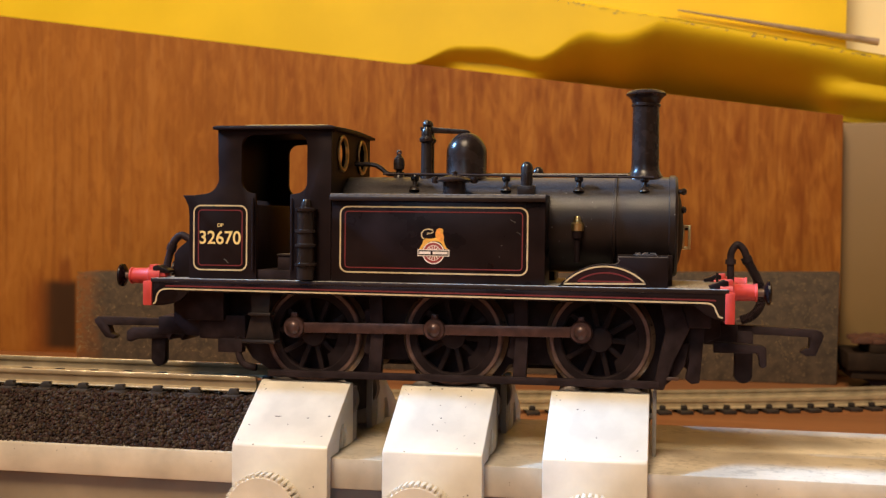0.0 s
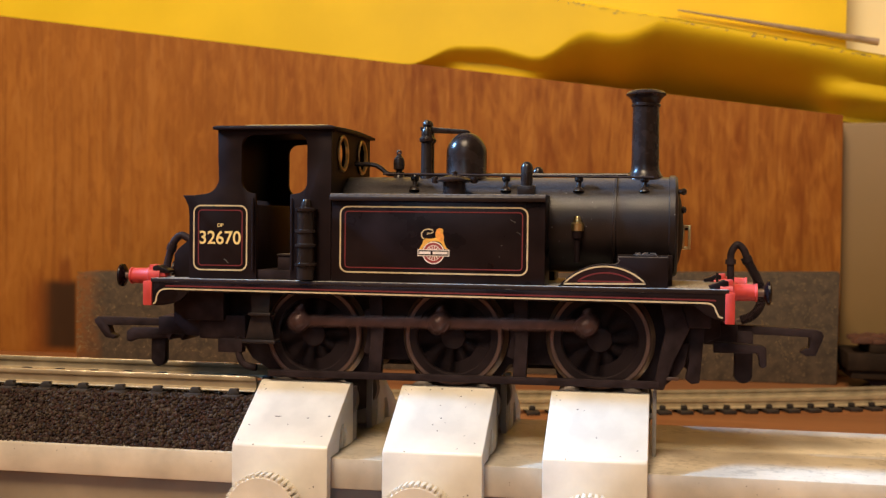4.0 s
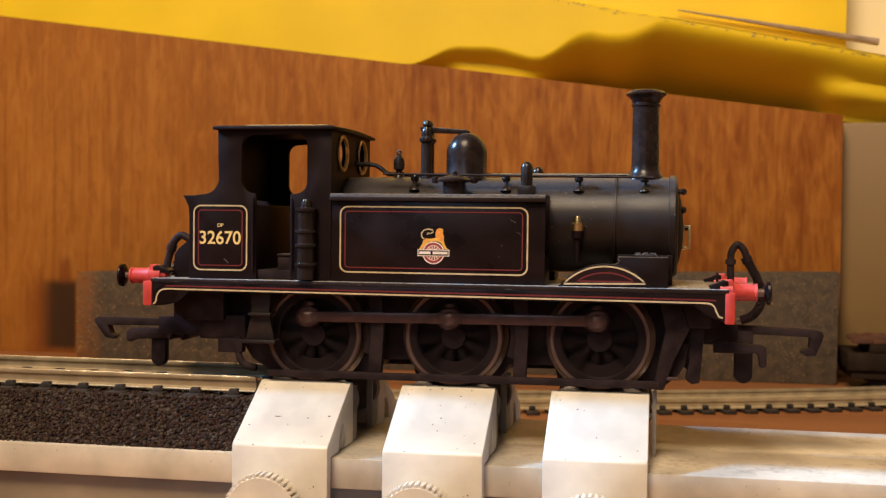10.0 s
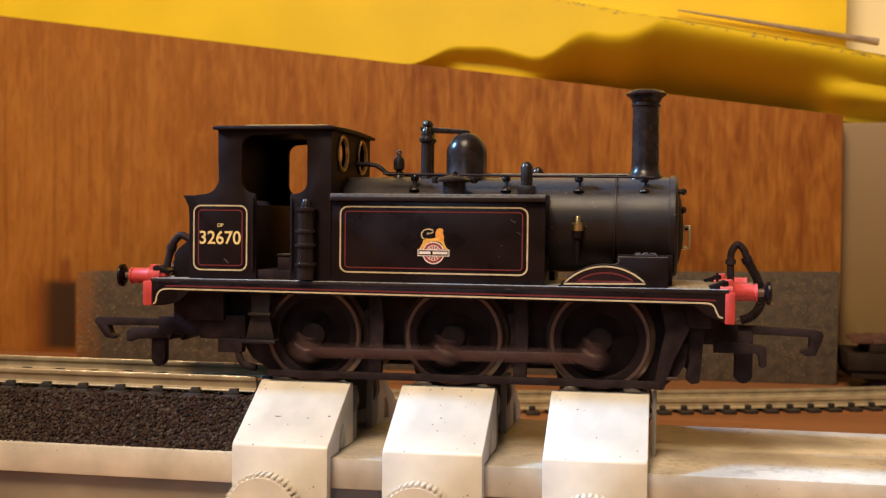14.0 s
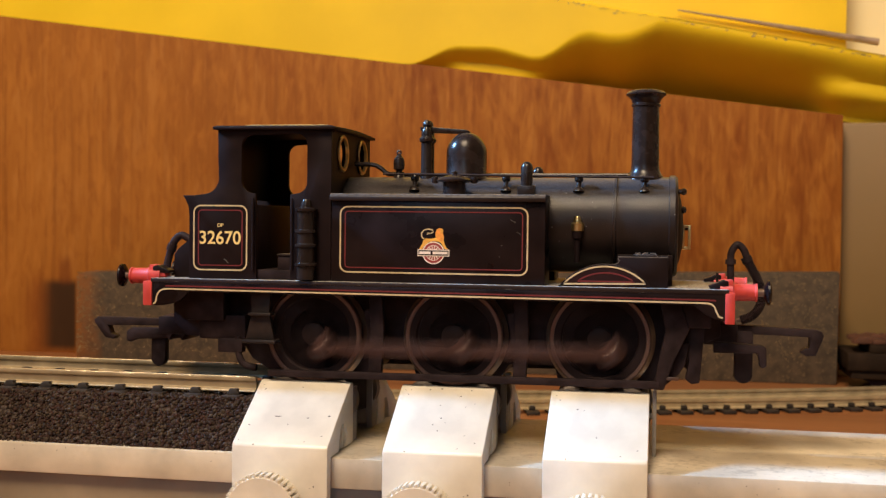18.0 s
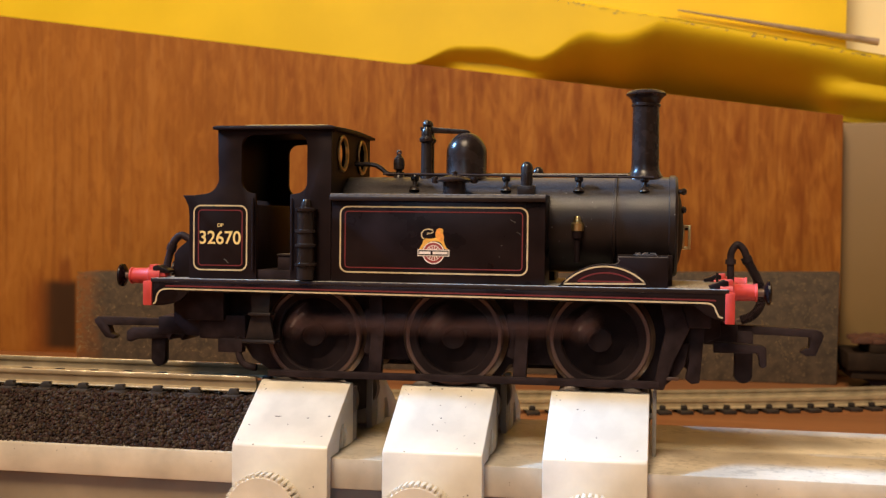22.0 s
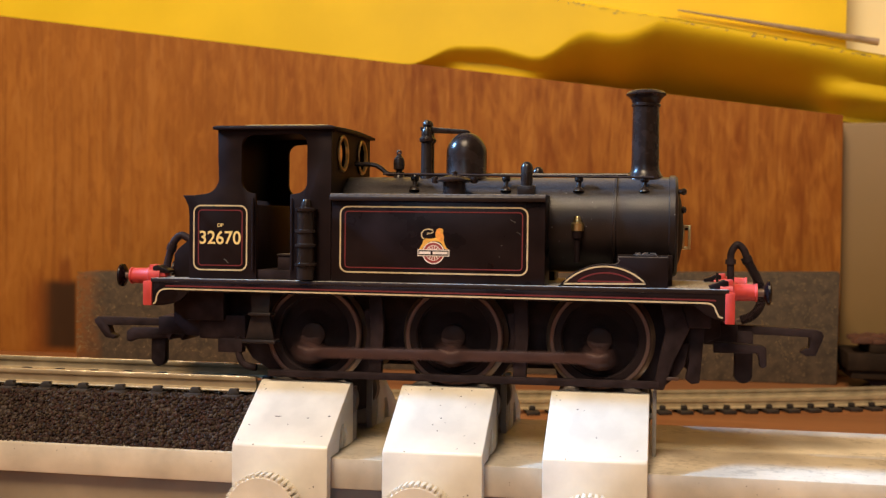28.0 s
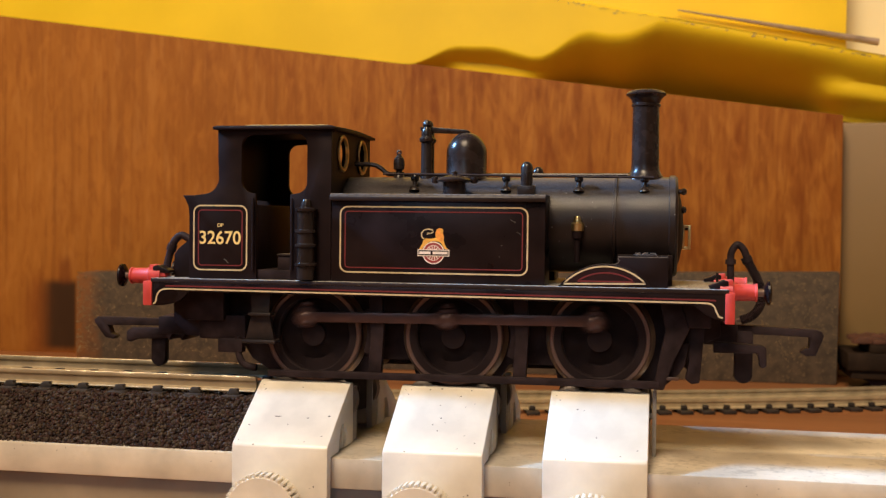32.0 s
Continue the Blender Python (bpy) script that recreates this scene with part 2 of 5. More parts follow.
ORANGE = material("orange_crest_print", (0.74, 0.30, 0.05), 0.5, 0, 0.15, 1500)
WHITEPRINT = material("white_crest_print", (0.8, 0.72, 0.66), 0.5, 0, 0.05, 900)
CRESTRED = material("red_crest_print", (0.30, 0.035, 0.035), 0.5, 0, 0.05, 900)
BRASS = material("polished_brass", (0.52, 0.40, 0.19), 0.34, 1.0, 0.15, 800)
STEEL = material("dull_tyre_steel", (0.125, 0.080, 0.068), 0.38, 0.5, 0.25, 600)
FLANGE = material("polished_flange_steel", (0.27, 0.19, 0.135), 0.30, 0.7, 0.2, 600)
ROD = material("bronzed_rod_plastic", (0.068, 0.036, 0.033), 0.34, 0.35, 0.25, 700)
RAIL = material("nickel_silver_rail", (0.46, 0.37, 0.235), 0.42, 0.35, 0.15, 300)
RAILGLINT = material("rail_glint_metal", (0.80, 0.70, 0.50), 0.26, 0.6, 0.1, 300)
DULLRAIL = material("dull_nickel_silver_rail", (0.33, 0.255, 0.155), 0.40, 0.35, 0.15, 300)
ROLLER = material("turned_roller_steel", (0.075, 0.060, 0.054), 0.45, 0.3, 0.3, 300)


def specked(m, speck, cells, share):
    """Sparse dark specks of dirt over a surface."""
    nt = m.node_tree
    b = nt.nodes["Principled BSDF"]
    link = b.inputs["Base Color"].links[0].from_socket
    co, vo = nt.nodes.new("ShaderNodeTexCoord"), nt.nodes.new("ShaderNodeTexVoronoi")
    vo.inputs["Scale"].default_value = cells
    nt.links.new(co.outputs["Object"], vo.inputs["Vector"])
    sep = nt.nodes.new("ShaderNodeSeparateColor")
    nt.links.new(vo.outputs["Color"], sep.inputs["Color"])
    pick, near, both = nt.nodes.new("ShaderNodeMath"), nt.nodes.new("ShaderNodeMath"), nt.nodes.new("ShaderNodeMath")
    pick.operation, near.operation, both.operation = "GREATER_THAN", "LESS_THAN", "MULTIPLY"
    pick.inputs[1].default_value, near.inputs[1].default_value = 1 - share, 0.22
    nt.links.new(sep.outputs["Red"], pick.inputs[0])
    nt.links.new(vo.outputs["Distance"], near.inputs[0])
    nt.links.new(pick.outputs["Value"], both.inputs[0])
    nt.links.new(near.outputs["Value"], both.inputs[1])
    mix = nt.nodes.new("ShaderNodeMix")
    mix.data_type = "RGBA"
    nt.links.new(both.outputs["Value"], mix.inputs[0])
    nt.links.new(link, mix.inputs[6])
    mix.inputs[7].default_value = (*speck, 1)
    nt.links.new(mix.outputs[2], b.inputs["Base Color"])
    return m


SILVER = specked(material("silver_sprayed_metal", (0.69, 0.635, 0.55), 0.45, 0.10, 0.12, 110, 0.05, 4000), (0.10, 0.08, 0.06), 1600.0, 0.010)
SILVERBAR = specked(material("worn_silver_bar", (0.55, 0.485, 0.395), 0.40, 0.12, 0.24, 75, 0.10, 3000), (0.20, 0.16, 0.12), 2600.0, 0.012)


def grimed(m, tone, scale, lo, hi, amount):
    """Smears of grime in uneven patches, on the faces that look up."""
    nt = m.node_tree
    b = nt.nodes["Principled BSDF"]
    link = b.inputs["Base Color"].links[0].from_socket
    co, mp, n, fine, add, mr, mix = (nt.nodes.new("ShaderNode" + k) for k in ("TexCoord", "Mapping", "TexNoise", "TexNoise", "Math", "MapRange", "Mix"))
    mp.inputs["Scale"].default_value = (scale * 0.85, scale, scale)
    n.inputs["Scale"].default_value, n.inputs["Detail"].default_value = 1.0, 5
    fine.inputs["Scale"].default_value, fine.inputs["Detail"].default_value = 900.0, 3
    nt.links.new(co.outputs["Object"], mp.inputs["Vector"])
    nt.links.new(mp.outputs["Vector"], n.inputs["Vector"])
    nt.links.new(co.outputs["Object"], fine.inputs["Vector"])
    add.operation, mix.data_type = "ADD", "RGBA"
    nt.links.new(n.outputs["Fac"], add.inputs[0])
    nt.links.new(fine.outputs["Fac"], add.inputs[1])
    mr.inputs["From Min"].default_value, mr.inputs["From Max"].default_value, mr.inputs["To Max"].default_value = lo, hi, amount
    nt.links.new(add.outputs["Value"], mr.inputs["Value"])
    geo, sep, up = (nt.nodes.new("ShaderNode" + k) for k in ("NewGeometry", "SeparateXYZ", "Math"))
    up.operation, up.use_clamp = "MULTIPLY", True
    nt.links.new(geo.outputs["Normal"], sep.inputs["Vector"])
    nt.links.new(sep.outputs["Z"], up.inputs[0])
    nt.links.new(mr.outputs["Result"], up.inputs[1])
    nt.links.new(up.outputs["Value"], mix.inputs[0])
    nt.links.new(link, mix.inputs[6])
    mix.inputs[7].default_value = (*tone, 1)
    nt.links.new(mix.outputs[2], b.inputs["Base Color"])
    return m


grimed(SILVERBAR, (0.17, 0.14, 0.105), 150.0, 1.04, 1.34, 0.6)
grimed(SILVER, (0.40, 0.35, 0.28), 90.0, 1.10, 1.40, 0.45)
GREYMETAL = material("dull_grey_metal", (0.30, 0.28, 0.27), 0.5, 0.1, 0.2, 100)
SLEEPER = material("black_sleeper_plastic", (0.020, 0.014, 0.012), 0.65, 0, 0.3, 500, 0.1)
FOAM = dulled(material("black_granular_foam", (0.036, 0.027, 0.025), 0.5, 0, 0.5, 2400), 0.12)


def grainy(m, dark, light):
    """Every loose grain takes its own tone."""
    nt = m.node_tree
    geo, ramp = nt.nodes.new("ShaderNodeNewGeometry"), nt.nodes.new("ShaderNodeValToRGB")
    ramp.color_ramp.elements[0].color, ramp.color_ramp.elements[1].color = (*dark, 1), (*light, 1)
    nt.links.new(geo.outputs["Random Per Island"], ramp.inputs["Fac"])
    nt.links.new(ramp.outputs["Color"], nt.nodes["Principled BSDF"].inputs["Base Color"])


grainy(FOAM, (0.009, 0.006, 0.005), (0.075, 0.056, 0.047))
ramp = [n for n in FOAM.node_tree.nodes if n.bl_idname == "ShaderNodeValToRGB"][-1].color_ramp
for at, tone in ((0.30, (0.044, 0.021, 0.016)), (0.55, (0.021, 0.013, 0.011)), (0.80, (0.046, 0.030, 0.018))):
    ramp.elements.new(at).color = (*tone, 1)
specked(BOILER, (0.34, 0.34, 0.36), 3400.0, 0.012)
SLOTTAN = material("bare_tan_metal", (0.17, 0.115, 0.07), 0.6, 0.1, 0.3, 300)
# pale tone for scratches, dust flecks and the painted sand box highlight
SCRATCHGLINT = material("pale_scratch_and_edge_glint", (0.12, 0.105, 0.095), 0.6, 0, 0.3, 900)
CHIPDARK = material("dark_bare_chip", (0.06, 0.05, 0.045), 0.6, 0, 0.2, 900)
WOOD = teak("varnished_teak_veneer")
TABLEWOOD = wood("orange_brown_tabletop", (0.22, 0.082, 0.027), (0.36, 0.150, 0.058), 0.4, "X")
GRIT = faded(speckled("grey_brown_grit_board", (0.066, 0.045, 0.028), (0.15, 0.105, 0.055), cells=2100.0, share=0.12), (0.23, 0.080, 0.014), -168.5, -157)
YELLOW = dulled(material("glossy_yellow_card", (0.86, 0.60, 0.016), 0.40, 0, 0.06, 25, 0.03, 500), 0.4)
GRAIN = material("pale_ochre_grain", (0.17, 0.115, 0.050), 0.6, 0, 0.4, 300)
GREYCARD = material("grey_card_edge", (0.26, 0.19, 0.15), 0.7, 0, 0.2, 200)
PALE = material("pale_cream_card", (0.88, 0.76, 0.46), 0.6, 0, 0.05, 30)
CREAM = material("tan_painted_board", (0.215, 0.128, 0.044), 0.55, 0, 0.06, 20)
WARMWHITE = material("pale_beige_room_paint", (0.78, 0.72, 0.64), 0.8, 0, 0.06, 3)
UNDERFRAME = dulled(material("dusty_brown_underframe", (0.021, 0.0125, 0.008), 0.7, 0, 0.3, 200), 0.1)
# grey metal whose colour already holds the shade below the bar
SHADEDMETAL = material("shaded_grey_metal", (0.26, 0.205, 0.145), 0.55, 0.1, 0.2, 60)
REDBROWN = material("red_brown_wagon_plastic", (0.075, 0.026, 0.013), 0.8, 0, 0.25, 200)

# ---- mesh helpers, in millimetres ----


def part(name, bm, material_, parent=None, label="", smooth=True, at=None):
    """Links a bmesh as one mesh object, under a thing or a part."""
    bmesh.ops.recalc_face_normals(bm, faces=bm.faces)
    bmesh.ops.scale(bm, vec=(MM, MM, MM), verts=bm.verts)
    me = bpy.data.meshes.new(name)
    bm.to_mesh(me)
    bm.free()
    if smooth:
        me.shade_smooth()
        me.set_sharp_from_angle(angle=radians(35))
    me.materials.append(material_)
    ob = new(name, me)
    ob.parent = parent
    if at is not None:
        ob.matrix_basis = pose(at[0] * MM, at[1] * MM, at[2] * MM)
    if label:
        ob["label"] = label
    return ob


def thing(name, label, category, at=(0, 0, 0), group="", kind=""):
    ob = new(name)
    ob.empty_display_size = 0.01
    ob.matrix_basis = pose(at[0] * MM, at[1] * MM, at[2] * MM)
    return tagged(ob, label, category, group, kind)


def bevel(bm, width, segments=2, angle=30):
    edges = [e for e in bm.edges if len(e.link_faces) == 2 and e.calc_face_angle(0) > radians(angle)]
    bmesh.ops.bevel(bm, geom=edges, offset=width, segments=segments, affect="EDGES", profile=0.5)
    return bm


def box(x0, x1, y0, y1, z0, z1, b=0.0, bm=None):
    t = bmesh.new()
    bmesh.ops.create_cube(t, size=1)
    for v in t.verts:
        v.co = Vector((x0 + (v.co.x + 0.5) * (x1 - x0), y0 + (v.co.y + 0.5) * (y1 - y0), z0 + (v.co.z + 0.5) * (z1 - z0)))
    if b:
        bevel(t, b)
    return merge(bm, t)


def merge(bm, t):
    if bm is None:
        return t
    me = bpy.data.meshes.new("scratch")
    t.to_mesh(me)
    t.free()
    bm.from_mesh(me)
    bpy.data.meshes.remove(me)
    return bm


def prism(points, y0, y1, b=0.0, bm=None, axis="y"):
    """A solid whose outline lies in x, z (or in y, z for axis x; x, y for axis z)."""
    t = bmesh.new()
    at = {"y": lambda a, c, h: (a, h, c), "x": lambda a, c, h: (h, a, c), "z": lambda a, c, h: (a, c, h)}[axis]
    lo = [t.verts.new(at(a, c, y0)) for a, c in points]
    hi = [t.verts.new(at(a, c, y1)) for a, c in points]
    t.faces.new(lo)
    t.faces.new(list(reversed(hi)))
    n = len(points)
    for i in range(n):
        t.faces.new((lo[i], hi[i], hi[(i + 1) % n], lo[(i + 1) % n]))
    bmesh.ops.recalc_face_normals(t, faces=t.faces)
    if b:
        bevel(t, b)
    return merge(bm, t)


def arc(cx, cz, r, a0, a1, n=6, rz=None):
    rz = r if rz is None else rz
    return [(cx + r * math.cos(radians(a0 + (a1 - a0) * i / n)), cz + rz * math.sin(radians(a0 + (a1 - a0) * i / n))) for i in range(n + 1)]


def lathe(profile, centre=(0, 0, 0), axis="z", n=32, bm=None):
    """A turned body: profile of (radius, height) along an axis."""
    t = bmesh.new()
    rings = []
    for r, h in profile:
        ring = []
        for i in range(n if r > 1e-6 else 1):
            a = 2 * math.pi * i / n
            u, w = r * math.cos(a), r * math.sin(a)
            p = {"z": (u, w, h), "y": (u, h, w), "x": (h, u, w)}[axis]
            ring.append(t.verts.new(Vector(p) + Vector(centre)))
        rings.append(ring)
    for a, b in zip(rings, rings[1:]):
        m = max(len(a), len(b))
        for i in range(m):
            q = [a[i % len(a)], a[(i + 1) % len(a)], b[(i + 1) % len(b)], b[i % len(b)]]
            q = list(dict.fromkeys(q))
            if len(q) > 2:
                t.faces.new(q)
    for ring in (rings[0], rings[-1]):
        if len(ring) > 2:
            t.faces.new(ring)
    bmesh.ops.recalc_face_normals(t, faces=t.faces)
    return merge(bm, t)


def rod(p0, p1, r, n=12, bm=None):
    return tube([p0, p1], r, n, bm)


def tube(points, r, n=10, bm=None, radii=None):
    t = bmesh.new()
    pts = [Vector(p) for p in points]
    rings, side = [], None
    for i, p in enumerate(pts):
        d = (pts[min(i + 1, len(pts) - 1)] - pts[max(i - 1, 0)]).normalized()
        if side is None:
            side = d.orthogonal().normalized()
        side = (side - d * side.dot(d)).normalized()
        up = d.cross(side)
        q = radii[i] if radii else r
        rings.append([t.verts.new(p + side * q * math.cos(2 * math.pi * k / n) + up * q * math.sin(2 * math.pi * k / n)) for k in range(n)])
    for a, b in zip(rings, rings[1:]):
        for k in range(n):
            t.faces.new((a[k], a[(k + 1) % n], b[(k + 1) % n], b[k]))
    t.faces.new(rings[0])
    t.faces.new(rings[-1])
    bmesh.ops.recalc_face_normals(t, faces=t.faces)
    return merge(bm, t)


def smooth_path(points, n=8):
    """A rounded line through the points."""
    pts = [Vector(p) for p in points]
    out = []
    for i in range(len(pts) - 1):
        p0, p1, p2, p3 = pts[max(i - 1, 0)], pts[i], pts[i + 1], pts[min(i + 2, len(pts) - 1)]
        for k in range(n):
            t = k / n
            out.append(0.5 * ((2 * p1) + (p2 - p0) * t + (2 * p0 - 5 * p1 + 4 * p2 - p3) * t * t + (3 * p1 - p0 - 3 * p2 + p3) * t ** 3))
    return out + [pts[-1]]


def strip(points, width, y, thick=0.05, closed=False, bm=None):
    """A painted line in the plane y, as a thin raised ribbon along points in x, z."""
    t = bmesh.new()
    n = len(points)
    pts = [Vector((a, c)) for a, c in points]
    left, right = [], []
    for i, p in enumerate(pts):
        a = pts[(i - 1) % n] if closed or i else pts[i]
        b = pts[(i + 1) % n] if closed or i < n - 1 else pts[i]
        d = (b - a).normalized()
        nn = Vector((-d.y, d.x)) * width / 2
        left.append(p + nn), right.append(p - nn)
    vs = [[t.verts.new((q.x, yy, q.y)) for q in side] for side in (left, right) for yy in (y - thick, y + 0.02)]
    lf, lb, rf, rb = vs
    for i in range(n if closed else n - 1):
        j = (i + 1) % n
        t.faces.new((lf[i], lf[j], rf[j], rf[i]))
        t.faces.new((lb[i], lb[j], lf[j], lf[i]))
        t.faces.new((rf[i], rf[j], rb[j], rb[i]))
    return merge(bm, t)


def round_rect(x0, x1, z0, z1, r, n=6):
    return arc(x1 - r, z1 - r, r, 0, 90, n) + arc(x0 + r, z1 - r, r, 90, 180, n) + arc(x0 + r, z0 + r, r, 180, 270, n) + arc(x1 - r, z0 + r, r, 270, 360, n)


def pierced(y0, y1, z0, z1, holes, x0, x1, bm=None):
    """A plate across the engine, in y and z, with a round hole in each of its cells."""
    t = bmesh.new()
    for ya, yb, cy, cz, r in holes:
        n = 32
        sides = []
        for x in (x0, x1):
            inner, outer = [], []
            for i in range(n):
                a = 2 * math.pi * (i + 0.5) / n
                c, s = math.cos(a), math.sin(a)
                inner.append(t.verts.new((x, cy + r * c, cz + r * s)))
                k = min(((yb - cy) / c if c > 0 else (ya - cy) / c), ((z1 - cz) / s if s > 0 else (z0 - cz) / s))
                outer.append(t.verts.new((x, cy + k * c, cz + k * s)))
            sides.append((inner, outer))
        (i0, o0), (i1, o1) = sides
        for i in range(n):
            j = (i + 1) % n
            t.faces.new((i0[i], i0[j], o0[j], o0[i]))
            t.faces.new((i1[i], o1[i], o1[j], i1[j]))
            t.faces.new((i0[i], i1[i], i1[j], i0[j]))
            t.faces.new((o0[i], o0[j], o1[j], o1[i]))
    return merge(bm, t)


def lettering(name, text, size, place, material_, parent, width=None, heavy=0.0):
    """Flat printed characters that face the viewer, centred on place."""
    cu = bpy.data.curves.new("scratch_text", "FONT")
    cu.body, cu.size, cu.align_x, cu.align_y, cu.extrude, cu.offset = text, size, "CENTER", "CENTER", 0.03, heavy
    tmp = bpy.data.objects.new("scratch_text", cu)
    scene.collection.objects.link(tmp)
    me = bpy.data.meshes.new_from_object(tmp.evaluated_get(bpy.context.evaluated_depsgraph_get()))
    bpy.data.objects.remove(tmp)
    bpy.data.curves.remove(cu)
    bm = bmesh.new()
    bm.from_mesh(me)
    bpy.data.meshes.remove(me)
    if width:
        lo, hi = min(v.co.x for v in bm.verts), max(v.co.x for v in bm.verts)
        bmesh.ops.scale(bm, vec=(width / (hi - lo), 1, 1), verts=bm.verts)
    bmesh.ops.rotate(bm, cent=(0, 0, 0), matrix=Matrix.Rotation(radians(90), 3, "X"), verts=bm.verts)
    bmesh.ops.translate(bm, vec=place, verts=bm.verts)
    return part(name, bm, material_, parent, smooth=False)

# ---- the setting ----
TABLE_Z = -22.5
floor_top = part("tabletop", box(-520, 520, -620, 420, TABLE_Z - 20, TABLE_Z, 1.5), TABLEWOOD)
tagged(floor_top, "orange-brown varnished wooden tabletop", "tabletop", kind="structure")


def room():
    for name, b in (("wall_back", (-1200, 1500, 900, 912, -780, 1700)), ("wall_right", (1500, 1512, -1912, 912, -780, 1700))):
        tagged(part(name, box(*b), WARMWHITE), "plain pale beige room wall", "wall", kind="structure")
    # unseen opening and its frame, made up to go with the fill light
    bm = bmesh.new()
    for b in ((-1200, -700, -780, 1700), (100, 1500, -780, 1700), (-700, 100, -780, 450), (-700, 100, 1250, 1700)):
        box(b[0], b[1], -1912, -1900, b[2], b[3], 0, bm)
    tagged(part("wall_front", bm, WARMWHITE), "plain pale beige room wall, opened for the added fill light", "wall", kind="structure")
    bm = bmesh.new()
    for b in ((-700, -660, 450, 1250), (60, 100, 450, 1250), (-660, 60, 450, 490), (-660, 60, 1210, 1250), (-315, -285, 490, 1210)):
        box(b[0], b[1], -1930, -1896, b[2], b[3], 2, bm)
    tagged(part("fill_opening_frame", bm, PALE), "white frame round the opening of the added fill light", "window", kind="structure")
    tagged(part("wall_left", box(-1212, -1200, -1912, 912, -780, 1700), WARMWHITE), "plain pale beige room wall", "wall", kind="structure")
    tagged(part("ceiling", box(-1212, 1512, -1912, 912, 1700, 1712), WARMWHITE), "plain white ceiling", "ceiling", kind="structure")
    tagged(part("floor", box(-1212, 1512, -1912, 912, -792, -780), TABLEWOOD), "brown wooden floor", "floor", kind="structure")
    for x in (-500, 500):
        for y in (-600, 400):
            part("table_leg", box(x - 25, x + 25, y - 25, y + 25, -780, TABLE_Z - 20, 2), TABLEWOOD, floor_top)


room()


def wood_panel():
    """Upright veneered panel with a sloping top, behind the tracks."""
    top = lambda x: 80.6 - 0.1295 * (x + 47.25)
    bm = prism([(-330, TABLE_Z), (90.6, TABLE_Z), (90.6, top(90.6)), (-330, top(-330))], 195, 211, 0.12)
    tagged(part("teak_backboard", bm, WOOD), "upright varnished teak panel with vertical grain", "backboard")
    bm = prism([(91.3, TABLE_Z), (330, TABLE_Z), (330, 61), (91.3, 61)], 203, 219, 0.8)
    tagged(part("tan_board", bm, CREAM), "tan painted upright board beside the teak panel", "board")
    bm = box(70, 300, 232, 236, TABLE_Z, 330, 0.6)
    tagged(part("pale_card", bm, PALE), "tall pale cream card standing behind the yellow box", "card")


wood_panel()


def grit_board():
    bm = prism([(-167.6, TABLE_Z), (88, TABLE_Z), (88.4, 12.7), (60, 12.2), (-20, 10.4), (-120, 8.9), (-163, 8.3), (-166.4, 7.6), (-167.6, 6.4)], 180, 186, 0.5)
    board = tagged(part("grit_board", bm, GRIT), "grey-brown speckled board standing on edge against the panel", "board")
    # loose pale grains stuck to its face, thicker towards the rear end
    rng = random.Random(21)
    verts, faces = [], []
    for _ in range(900):
        x, z = -167 + 251 * rng.random() ** 2.4, rng.uniform(-20, 8)
        r = rng.uniform(0.12, 0.42)
        base = len(verts)
        tip = (x + rng.uniform(-0.1, 0.1), 179.9 - 0.5 * r, z + rng.uniform(-0.1, 0.1))
        a0 = rng.uniform(0, 6.28)
        verts += [(x + r * rng.uniform(0.6, 1.2) * math.cos(a0 + k * 1.257), 180.0, z + r * rng.uniform(0.6, 1.2) * math.sin(a0 + k * 1.257)) for k in range(5)] + [tip]
        faces += [(base + k, base + (k + 1) % 5, base + 5) for k in range(5)]
    me = bpy.data.meshes.new("grains")
    me.from_pydata([(a * MM, b * MM, c * MM) for a, b, c in verts], [], faces)
    me.materials.append(GRAIN)
    ob = new("grains", me)
    ob.parent = board
    ob["kind"] = "stuff"


grit_board()


